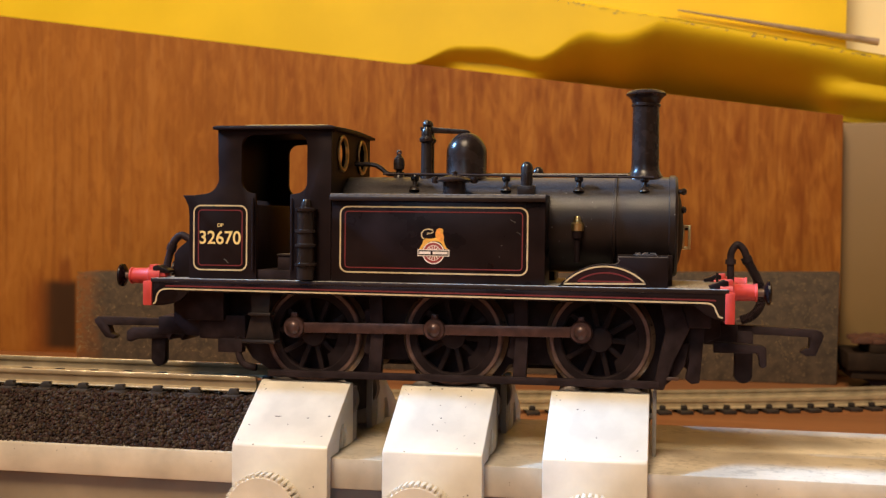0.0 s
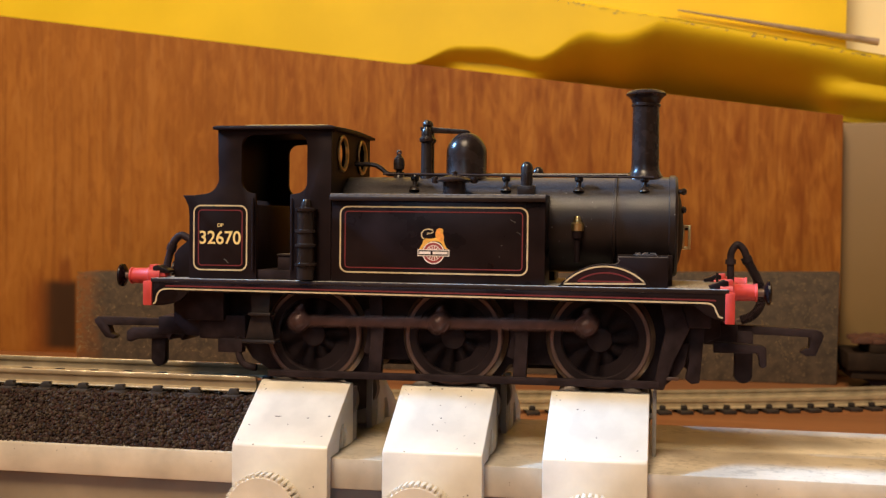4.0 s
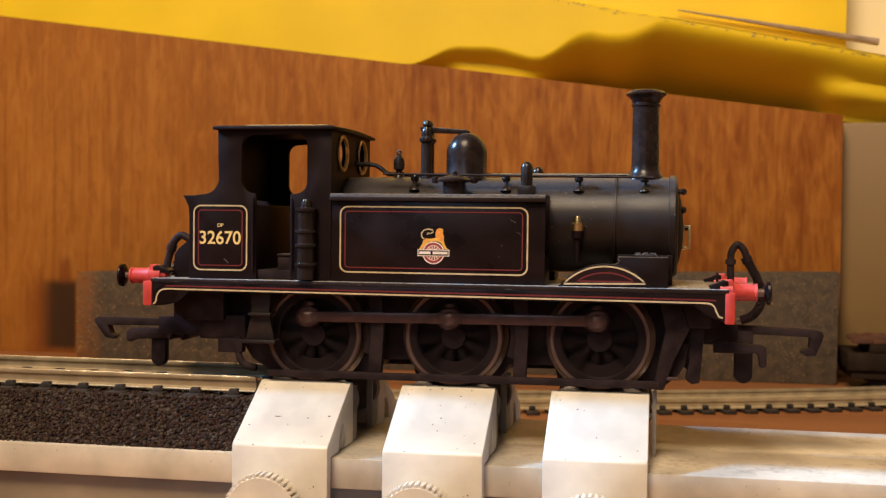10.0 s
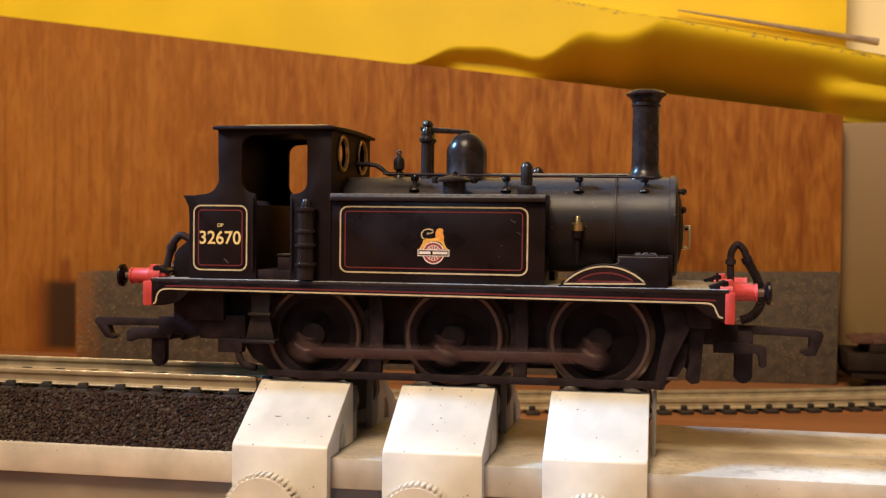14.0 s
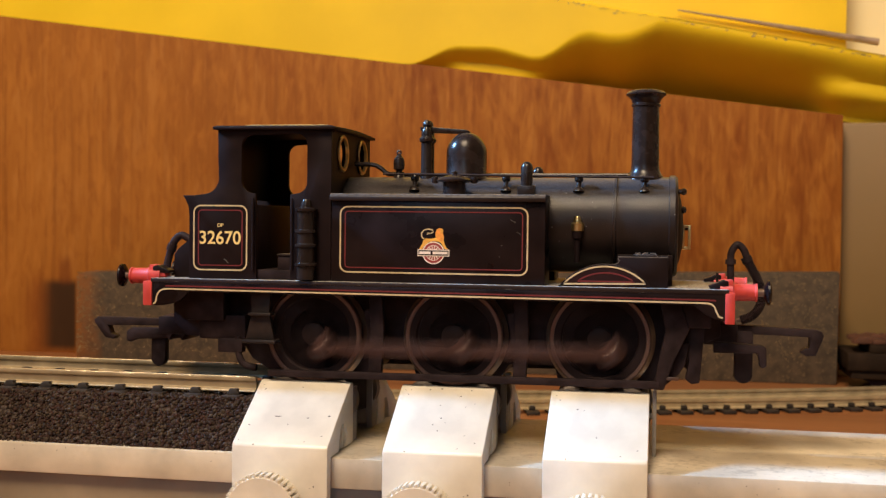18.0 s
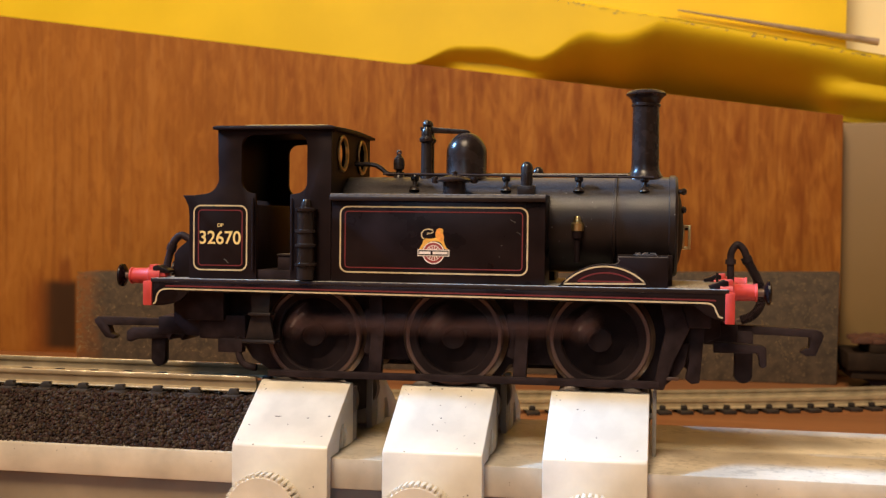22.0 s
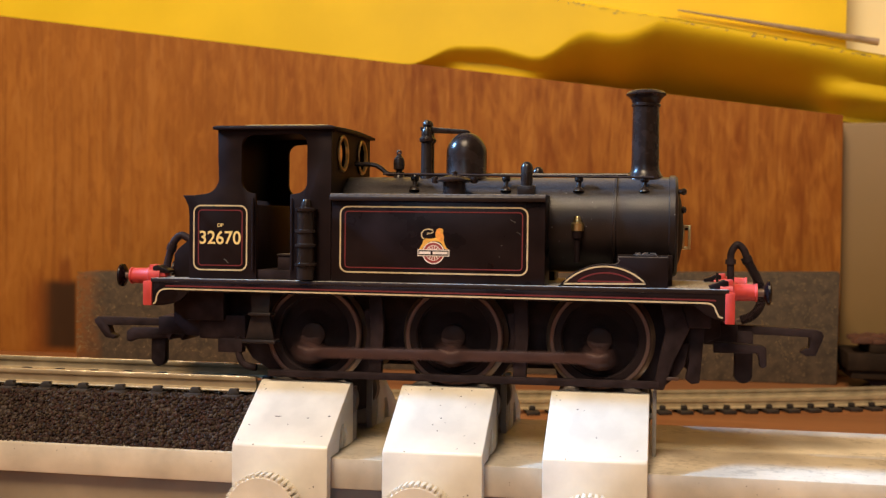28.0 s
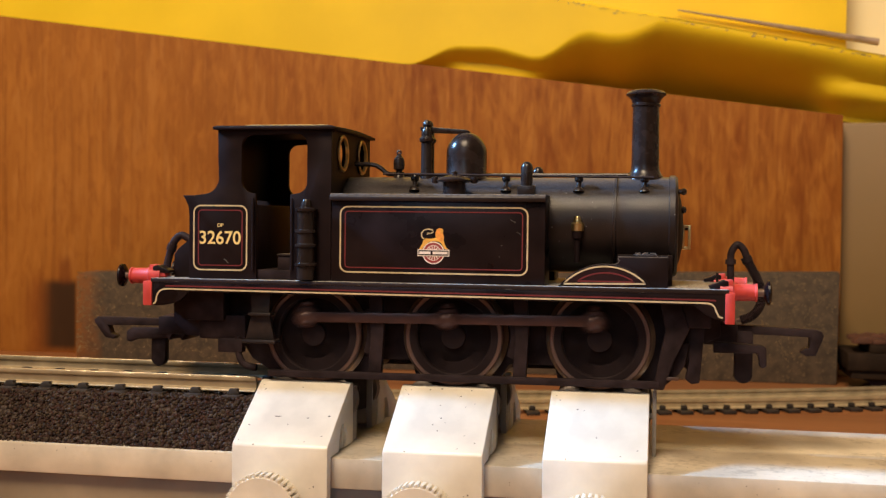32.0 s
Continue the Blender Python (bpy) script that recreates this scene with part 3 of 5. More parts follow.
def yellow_box():
    """Large yellow card box on the panel's top, its lower front edge dented in."""
    t = thing("cardboard_box", "large glossy yellow cardboard box with worn edges, dented below", "box", (0, 0, 0))
    seat = lambda x: 80.2 - 0.1295 * (x + 49.2)
    top = lambda x: 100.6 - 0.1985 * (x - 8.3)
    face, back = 194.93, 224.0

    def bump(x, lo, hi):
        k = min(1, max(0, (x - lo) / (hi - lo)))
        return k * k * (3 - 2 * k)

    def dent(x):
        h = 7.4 * bump(x, -54, -34) + 7.6 * bump(x, -10, 10) + 8.6 * bump(x, 12, 42)
        return h + (0.9 * math.sin(x * 0.19) - 1.0 * bump(x, 60, 100)) * bump(x, -40, -20)

    n = 150
    xs = [-330 + (480 * i / n) for i in range(n + 1)]
    rows = []
    steps = [0.0, 0.08, 0.17, 0.26, 0.35, 0.44, 0.52, 0.60, 0.67, 0.74, 0.80, 0.85, 0.90, 0.94, 0.97, 1.0]
    curl = 0.22
    for x in xs:
        z0, tp = seat(x), top(x)
        h = min(1.17 * dent(x), tp - z0 - 1.2)
        deep = 1.38 * h * (1 - 0.25 * bump(x, 80, 97))
        notch = max(bump(x, 78, 92), 0.95 * bump(x, -44, -36) * (1 - bump(x, -14, 0)))
        under = []
        for q in steps:
            k = 1 - q
            y = face + deep * (k - curl * (1 - math.exp(-k / curl))) / (1 - curl)
            if notch:
                lit = face + min(6.0, 0.45 * deep) + (9.0 * (1 - bump(q, 0.05, 0.42)) if x > 40 else 0)
                y += (min(y, lit) - y) * notch * (1 - bump(q, 0.6, 0.9))
            under.append((x, y, z0 + 0.1 + q * h))
        rows.append([(x, back, z0 + 0.1)] + under + [(x, face, z0 + h + 1.0), (x, face, tp - 0.5), (x, face + 0.5, tp), (x, back, tp)])
    bm = bmesh.new()
    grid = [[bm.verts.new(p) for p in r] for r in rows]
    for a, b in zip(grid, grid[1:]):
        for i in range(len(a)):
            j = (i + 1) % len(a)
            bm.faces.new((a[i], a[j], b[j], b[i]))
    bm.faces.new(grid[0])
    bm.faces.new(grid[-1])
    part("body", bm, YELLOW, t)
    # raised lid flap behind the front edge
    bm = prism([(-330, 150), (93.7, 80), (93.7, 260), (-330, 260)], 214, 215.2)
    part("flap", bm, YELLOW, t)
    bm = tube([(38, 212, 100.5), (70, 212, 94.6), (103.8, 212, 88.4)], 0.9, 8, None, [0.25, 0.8, 1.2])
    part("torn_edge", bm, GREYCARD, t, "grey torn card edge")
    rng = random.Random(4)
    for _ in range(46):
        x = rng.uniform(8, 108) if rng.random() < 0.8 else rng.uniform(-2, 20)
        r = rng.uniform(0.2, 0.7)
        pts = [(x + r * rng.uniform(0.5, 2.2) * math.cos(k * 1.05), top(x) - 0.3 - 2.2 * rng.random() ** 2 + 0.6 * r * rng.uniform(0.5, 1.3) * math.sin(k * 1.05)) for k in range(6)]
        zc = sum(p[1] for p in pts) / 6
        pts = [(p[0], zc + (p[1] - zc) * 0.25) for p in pts]
        part("scuff_mark", prism(pts, 194.85, 195.05), GREYCARD, t, "dark scuff on the worn edge", smooth=False)
    return t


yellow_box()

# ---- the engine ----
engine = thing("model_tank_locomotive", "glossy black model steam tank locomotive with red buffers, on rollers", "model train")


def mirrored(make):
    return (make(-1), make(1))


def cab_outline():
    p = [(-45.0, 16.9)]
    p += [(-45.05, 27.5), (-45.2, 29.0), (-45.7, 30.2), (-46.2, 30.95)]
    p += [(-44.2, 31.0)] + arc(-42.6, 34.0, 2.8, 270, 352, 6)
    p += [(-39.95, 37), (-40.0, 42.1), (-20.2, 42.1), (-20.2, 16.9), (-27.25, 16.9), (-27.3, 31.25), (-26.4, 31.35)]
    p += arc(-26.3, 33.3, 1.9, 275, 360, 5) + arc(-26.2, 39.5, 1.8, 0, 90, 5)
    p += arc(-34.0, 39.3, 1.8, 90, 180, 5) + arc(-33.7, 33.5, 2.1, 180, 268, 5) + [(-33.3, 31.35), (-33.15, 16.9)]
    return p


def cab():
    for s, y0, y1 in ((-1, -13.0, -12.2), (1, 12.2, 13.0)):
        part("cab_side", prism(cab_outline(), y0, y1, 0.08), BLACK, engine)
    part("cab_front", pierced(-12.2, 12.2, 30.5, 42.2, [(-12.2, 0, -6.5, 38.4, 2.55), (0, 12.2, 6.5, 38.4, 2.55)], -20.9, -20.2), BLACK, engine)
    part("cab_back", box(-40.0, -39.3, -12.2, 12.2, 30.5, 42.1, 0.05), BLACK, engine)
    for y in (-6.5, 6.5):
        bm = bmesh.new()
        rings = [(2.52, -20.25), (3.12, -20.2), (3.18, -19.95), (3.0, -19.75), (2.6, -19.8), (2.46, -20.25)]
        lathe([(r, h) for r, h in rings], (0, y, 38.4), "x", 40, bm)
        for f in [f for f in bm.faces if len(f.verts) > 4]:
            bm.faces.remove(f)
        part("window_rim", bm, BRASS, engine, "brass spectacle window rim")
    # roof, slightly cambered
    bm = bmesh.new()
    pts = [(-14.0, 42.0)] + [(-14.0 + 28.0 * i / 16, 42.5 + 0.3 * math.sin(math.pi * i / 16)) for i in range(17)] + [(14.0, 42.0)]
    prism(pts, -40.6, -19.45, 0.12, bm, "x")
    part("roof", bm, BLACK, engine)
    pts = [(-8.0, 42.6)] + [(-8.0 + 16.0 * i / 10, 42.7 + 1.15 * math.sin(math.pi * i / 10)) for i in range(11)] + [(8.0, 42.6)]
    part("roof_panel", prism(pts, -38.6, -24.2, 0.12, None, "x"), ROOFSHEEN, engine, "raised roof panel with a yellow reflection in its colour")
    bm = rod((-40.2, -13.6, 42.55), (-19.8, -13.6, 42.55), 0.12, 8)
    part("gutter", bm, BLACK, engine)
    # bunker back and cab floor, inner fittings
    part("bunker_back", prism([(-45.0, 16.9), (-44.2, 16.9), (-44.2, 30.9), (-46.0, 30.9), (-45.4, 29.2), (-45.0, 27.5)], -12.2, 12.2, 0.1), BLACK, engine)
    part("cab_floor", box(-44.2, -20.9, -12.2, 12.2, 17.0, 18.6, 0.1), CHASSIS, engine)
    part("bunker_front", box(-34.2, -33.4, -12.2, 12.2, 18.6, 29.5, 0.1), CHASSIS, engine)
    part("backhead", box(-23.4, -20.95, -7, 7, 18.7, 33.5, 0.8), CHASSIS, engine)
    part("cab_seat", box(-30.2, -27.6, -10.6, -7.0, 18.6, 20.9, 0.15), CHASSIS, engine)
    part("seat_top", box(-30.3, -27.5, -10.8, -6.9, 20.9, 21.25, 0.1), COPING, engine, "dusty seat top in the cab")
    part("reversing_lever", rod((-25.2, -10.6, 18.6), (-25.8, -10.6, 28.2), 0.28, 8), CHASSIS, engine)
    for x in (-33.6, -26.8):
        part("handrail", rod((x, -13.45, 18.6), (x, -13.45, 30.6), 0.22, 8), BLACK, engine)
    # stowed jack cylinder behind the doorway
    prof = [(0, 17.2), (1.5, 17.2), (1.5, 19.35), (1.85, 19.5), (1.85, 19.85), (1.5, 20.0), (1.5, 22.5), (1.85, 22.65), (1.85, 23.0), (1.5, 23.15), (1.5, 24.8), (1.85, 24.95), (1.85, 25.3), (1.5, 25.45), (1.5, 28.3), (1.85, 28.5), (1.9, 28.9), (1.3, 29.0), (0.9, 29.2), (0.85, 29.9), (0.6, 30.4), (0, 30.55)]
    part("stowed_cylinder", lathe(prof, (-24.1, -14.1, 0), "z", 24), FITTING, engine, "black ribbed cylinder by the doorway")


cab()


def tank_and_boiler():
    for s in (-1, 1):
        y = sorted((s * 13.0, s * 5.0))
        part("side_tank", box(-20.2, 15.3, y[0], y[1], 16.9, 31.0, 0.25), GLOSSBLACK, engine)
        bm = prism([(-0.75, 30.3), (-0.75, 30.9), (-0.45, 31.35), (0.1, 31.5), (8.0, 31.5), (8.0, 31.0), (0.0, 31.0), (0.0, 30.3)], -20.3, 15.35, 0.1, None, "x")
        for v in bm.verts:
            v.co.y = (-13.0 + v.co.y) if s < 0 else (13.0 - v.co.y)
        part("tank_coping", bm, COPING, engine, "dusty rounded tank edge")
    part("boiler", lathe([(0, -20.2), (7.95, -20.2), (8.0, 26.0), (0, 26.0)], (0, 0, 26.7), "x", 64), BOILER, engine)
    part("smokebox", lathe([(0, 25.9), (8.12, 25.9), (8.2, 26.1), (8.2, 34.7), (8.45, 34.8), (8.45, 35.7), (8.1, 36.1), (7.2, 36.2), (0, 36.3)], (0, 0, 26.7), "x", 64), BOILER, engine)
    part("boiler_band", lathe([(8.0, 25.72), (8.42, 25.78), (8.42, 26.2), (8.0, 26.26)], (0, 0, 26.7), "x", 64), BOILER, engine)
    part("smokebox_saddle", prism([(26.5, 16.9), (35.4, 16.9), (35.4, 22), (26.5, 22)], -7.5, 7.5, 0.2), BLACK, engine)
    part("smokebox_door", lathe([(0, 37.2), (3, 37.0), (5.6, 36.5), (6.2, 36.2), (0, 36.1)], (0, 0, 26.4), "x", 48), BLACK, engine)
    # door handles and lamp iron
    part("door_handle", rod((37.2, 0, 26.4), (38.4, 0, 26.4), 0.4, 10), BLACK, engine)
    bm = box(36.9, 37.35, -0.5, 0.5, 22.8, 26.9, 0.06)
    for b in ((37.95, 38.4, -0.5, 0.5, 22.8, 26.9), (37.2, 37.95, -0.5, 0.5, 26.4, 26.9), (37.2, 37.95, -0.5, 0.5, 22.8, 23.3)):
        box(*b, 0.06, bm)
    part("door_dart", bm, BRASS, engine, "bright brass door handle loop")
    for z in (29.4, 32.4):
        bm = rod((36.2, -2.5, z), (37.0, -2.5, z), 0.45, 10)
        lathe([(0, 36.7), (0.5, 36.8), (0.62, 37.1), (0.4, 37.5), (0, 37.6)], (0, -2.5, z), "x", 12, bm)
        part("door_hinge", bm, FITTING, engine)
    # chimney
    prof = [(0, 34.3), (3.35, 34.3), (3.25, 34.75), (2.75, 35.3), (2.38, 36.1), (2.3, 37.0), (2.2, 46.6), (2.42, 46.75), (2.42, 47.05), (2.28, 47.2), (2.45, 47.8), (2.95, 48.35), (3.35, 48.6), (3.38, 48.8), (2.9, 49.25), (2.1, 49.45), (1.9, 49.3), (1.7, 47.0), (0, 46.8)]
    part("chimney", lathe(prof, (30.7, 0, 0), "z", 48), DOMEBLACK, engine)
    # dome with spring balance lever
    prof = [(0, 34.2), (4.1, 34.3), (3.75, 34.8), (3.5, 35.3), (3.5, 38.6)] + [(3.5 * math.cos(radians(a)), 38.7 + 3.75 * math.sin(radians(a))) for a in range(6, 90, 7)] + [(0, 42.45)]
    part("dome", lathe(prof, (0.25, 0, 0), "z", 48), DOMEBLACK, engine)
    prof = [(0, 34.3), (1.15, 34.4), (1.0, 35.0), (0.95, 40.6), (1.25, 40.8), (1.3, 41.3), (1.1, 41.6), (0.95, 41.8), (0.95, 42.6), (0.7, 43.0), (0.55, 43.3), (0.75, 43.6), (0.7, 44.1), (0.4, 44.5), (0, 44.6)]
    for y in (-1.0, 1.0):
        part("spring_column", lathe(prof, (-6.6, y, 0), "z", 20), FITTING, engine)
    bm = prism([(-7.9, 42.75), (-7.9, 43.45), (-6.0, 43.4), (0.3, 42.9), (0.9, 42.55), (0.6, 42.2), (-1.0, 42.2), (-5.8, 42.35)], -0.45, 0.45, 0.12)
    part("safety_lever", bm, FITTING, engine)
    # whistle
    prof = [(0, 34.4), (0.95, 34.5), (0.8, 35.0), (0.55, 35.3), (0.55, 35.8), (0.95, 36.1), (1.0, 37.3), (0.8, 38.0), (0.6, 38.15), (0.5, 38.4), (0.25, 38.6), (0, 38.65)]
    part("whistle_ring", tube([(-11.6 + 0.34 * math.cos(a * math.pi / 8), -0.4, 38.95 + 0.34 * math.sin(a * math.pi / 8)) for a in range(17)], 0.16, 8), FITTING, engine)
    part("whistle", lathe(prof, (-11.6, -0.4, 0), "z", 20), FITTING, engine)
    # handrails on turned posts
    for s in (-1, 1):
        part("boiler_handrail", rod((-13.0, s * 6.4, 35.0), (32.2, s * 6.4, 34.55), 0.2, 8), CHASSIS, engine)
        for x in (-7.7, 7.9, 20.0, 30.7):
            prof = [(0, 0), (0.95, 0), (0.85, 0.4), (0.45, 0.8), (0.4, 1.6), (0.7, 1.9), (0.75, 2.3), (0.6, 2.7), (0, 2.85)]
            bm = lathe(prof, (0, 0, 0), "z", 14)
            ob = part("handrail_post", bm, FITTING, engine)
            ob.matrix_basis = pose(x * MM, s * 5.75 * MM, 32.15 * MM, s * -12 * -1 if s < 0 else -12, 0, 0)
    part("ejector_pipe", tube(smooth_path([(-19.9, 1.0, 37.0), (-16.6, 1.0, 36.9), (-15.2, 1.0, 36.3), (-13.8, 1.0, 35.3), (-11.0, 1.0, 35.3)], 5), 0.42, 10), FITTING, engine)
    part("steam_pipe", rod((-11.5, 2.0, 35.2), (28.5, 2.0, 35.3), 0.3, 8), DOMEBLACK, engine)
    # tank fillers and clack valve
    prof = [(0, 31.2), (1.9, 31.2), (1.9, 33.5), (2.9, 33.6), (3.0, 33.9), (2.5, 34.3), (1.0, 34.65), (0.5, 34.8), (0.5, 35.2), (0.3, 35.4), (0, 35.45)]
    for s in (-1, 1):
        filler = part("tank_filler", lathe(prof, (-0.2, s * 9.2, 0), "z", 28), DOMEBLACK, engine)
        for dx in (-3.3, 3.3):
            part("lid_lug", lathe([(0, 33.3), (0.5, 33.4), (0.62, 33.9), (0.5, 34.4), (0, 34.5)], (-0.2 + dx, s * 9.2, 0), "z", 12), DOMEBLACK, filler)
        bm = box(10.4, 13.2, s * 9.0 - 1.4, s * 9.0 + 1.4, 31.2, 33.0, 0.12)
        lathe([(0, 32.9), (0.98, 32.9), (1.0, 36.0), (0.8, 36.6), (0.4, 36.95), (0, 37.0)], (11.75, s * 9.0, 0), "z", 20, bm)
        part("tank_vent", bm, FITTING, engine)
    part("clack_cap", lathe([(0, 25.7), (1.0, 25.75), (1.05, 26.9), (0.7, 27.2), (0.62, 27.8), (0.45, 28.15), (0, 28.2)], (20.1, -8.7, 0), "z", 20), BRASS, engine, "brass clack valve cap")
    bm = lathe([(0, 25.7), (0.95, 25.6), (0.85, 24.6), (0.5, 24.3), (0.45, 20.6), (0, 20.5)], (20.1, -8.7, 0), "z", 16)
    box(19.6, 20.6, -8.7, -7.0, 25.4, 26.2, 0.1, bm)
    part("clack_pipe", bm, BLACK, engine)


tank_and_boiler()


def footplate():
    part("footplate", box(-51.2, 44.0, -14.7, 14.7, 16.25, 16.95, 0.12), PLATE, engine)
    for s in (-1, 1):
        y = sorted((s * 14.6, s * 14.0))
        pts = [(-50.95, 16.3), (-50.95, 12.4), (-50.2, 12.3), (-48.8, 12.4), (-47.4, 12.7), (-46.1, 13.2), (-45.2, 13.9), (-44.5, 14.75), (38.6, 14.5), (39.3, 13.9), (40.4, 13.1), (41.8, 12.4), (43.9, 12.0), (43.9, 16.3)]
        part("valance", prism(pts, y[0], y[1], 0.06), GLOSSBLACK, engine)
        yy = s * 14.6
        line = [(-50.75, 12.65), (-50.45, 12.75), (-50.25, 13.1), (-50.15, 13.8), (-49.9, 14.4), (-49.5, 14.85), (-48.9, 15.1), (-47.8, 15.2), (-46, 15.16), (39.7, 14.84), (40.7, 14.82), (41.3, 14.7), (41.75, 14.33), (41.95, 13.9), (42.15, 13.4), (42.4, 12.9), (42.65, 12.7), (43.1, 12.6)]
        part("lining", strip(line, 0.26, yy * 1.0 if s < 0 else yy + 0.05), LINE, engine, "cream lining on the valance")
        red = [(-48.6, 15.66), (-46, 15.68), (40.2, 15.32), (42.0, 15.25)]
        part("lining", strip(red, 0.24, yy if s < 0 else yy + 0.05), REDLINE, engine, "dark red lining on the valance")
    # buffer beams and buffers
    for x0, x1, z0, z1, side in ((-52.6, -51.0, 12.3, 16.4, -1), (43.4, 44.9, 11.6, 16.5, 1)):
        beam = part("buffer_beam", box(x0, x1, -14.7, 14.7, z0, z1, 0.15), RED, engine, "red buffer beam")
        for s in (-1, 1):
            zc = 17.15 if side < 0 else 16.45
            xb = x1 if side > 0 else x0
            prof = [(0, -2.2), (1.65, -2.2), (1.65, -0.2), (1.5, 0.0), (1.38, 0.2), (1.3, 3.1), (1.42, 3.2), (1.42, 3.5), (0, 3.5)]
            part("buffer_housing", lathe([(r, xb + side * h) for r, h in prof], (0, s * 11.4, zc), "x", 28), RED, engine, "red buffer housing")
            part("buffer_shank", lathe([(0, xb + side * 3.5), (0.62, xb + side * 3.5), (0.62, xb + side * 5.2), (0, xb + side * 5.2)], (0, s * 11.4, zc), "x", 20), STEEL, engine, "steel buffer shank")
            prof = [(0, 4.45), (0.9, 4.55), (1.5, 4.85), (1.95, 5.05), (2.0, 5.35), (1.6, 5.6), (0.8, 5.75), (0, 5.8)]
            part("buffer_head", lathe([(r, xb + side * h) for r, h in prof], (0, s * 11.4, zc), "x", 32), GLOSSBLACK, engine)
            part("beam_bracket", prism([(xb - side * 0.2, zc), (xb - side * 3.2, zc - 0.1), (xb - side * 3.0, zc + 0.5), (xb - side * 1.4, zc + 1.9), (xb - side * 0.2, zc + 2.0)], s * 11.4 - 1.2, s * 11.4 + 1.2, 0.15), RED, engine)
            part("beam_strap", prism([(xb - side * 0.9, zc + 0.6), (xb - side * 3.9, zc + 0.6), (xb - side * 3.9, zc + 1.0), (xb - side * 2.6, zc + 1.5), (xb - side * 1.7, zc + 1.95), (xb - side * 0.9, zc + 1.7)], s * 11.4 - 1.35, s * 11.4 + 1.35, 0.12), GLOSSBLACK, engine)
    # splasher and sand box
    for s in (-1, 1):
        y = sorted((s * 13.4, s * 9.5))
        pts = [(24.9 + 9.35 * math.cos(radians(a)), 11.2 + 9.35 * math.sin(radians(a))) for a in range(143, 36, -4)]
        pts = [(pts[0][0], 16.9)] + pts + [(pts[-1][0], 16.9)]
        part("splasher", prism(pts, y[0], y[1], 0.08), BLACK, engine)
        rim = [(24.9 + 9.0 * math.cos(radians(a)), 11.2 + 9.0 * math.sin(radians(a))) for a in range(137, 42, -4)]
        yy = s * 13.4
        part("lining", strip(rim, 0.26, yy if s < 0 else yy + 0.05, closed=True), LINE, engine, "cream lining on the splasher")
        field = [(24.9 + 8.75 * math.cos(radians(a)), 11.25 + 8.75 * math.sin(radians(a))) for a in range(134, 45, -4)]
        part("splasher_field", prism(field, *sorted((yy, yy + s * 0.03))), MAROON, engine, "dark maroon splasher panel")
        rim2 = [(25.0 + 8.1 * math.cos(radians(a)), 11.1 + 8.1 * math.sin(radians(a))) for a in range(124, 55, -4)]
        part("lining", strip(rim2, 0.24, yy if s < 0 else yy + 0.05, closed=True), REDLINE, engine, "dark red lining on the splasher")
        y = sorted((s * 13.0, s * 7.0))
        sand = part("sand_box", prism([(25.0, 16.9), (25.0, 20.35), (26.2, 20.5), (26.8, 20.75), (27.05, 21.1), (26.85, 21.4), (26.85, 21.8), (34.7, 21.8), (34.7, 16.9)], y[0], y[1], 0.1), BLACK, engine)
        part("lid", box(29.2, 33.0, s * 10 - 1.4, s * 10 + 1.4, 21.78, 22.08, 0.08), COPING, sand, "dusty flat lid")
        # highlight on the sand box's upper edge, painted as a pale strip
        part("edge_highlight", strip([(25.05, 20.32), (26.2, 20.45), (26.85, 20.75), (27.08, 21.1), (26.88, 21.4), (26.9, 21.74), (34.6, 21.74)], 0.13, s * 13.0 if s < 0 else 13.05, 0.02), SCRATCHGLINT, sand, "pale highlight painted along the edge", smooth=False)
        for hx in (29.9, 31.1, 32.3):
            part("hinge", rod((hx - 0.45, s * 10.0 - s * 0.6, 22.15), (hx + 0.45, s * 10.0 - s * 0.6, 22.15), 0.22, 8), COPING, sand)
    # lamp irons, small rivets along the edge
    for x in (-49.5, 42.6):
        part("lamp_iron", box(x - 0.2, x + 0.2, -5.6, -4.6, 16.9, 19.2, 0.08), BLACK, engine)


footplate()


def panel_lining(x0, x1, z0, z1, y):
    part("lining", strip(round_rect(x0 + .18, x1 - .18, z0 + .18, z1 - .18, 1.25), 0.25, y, closed=True), LINE, engine, "cream panel lining")
    part("lining", strip(round_rect(x0 + 1.0, x1 - 1.0, z0 + 0.95, z1 - 0.95, 0.55), 0.2, y, closed=True), REDLINE, engine, "dark red panel lining")


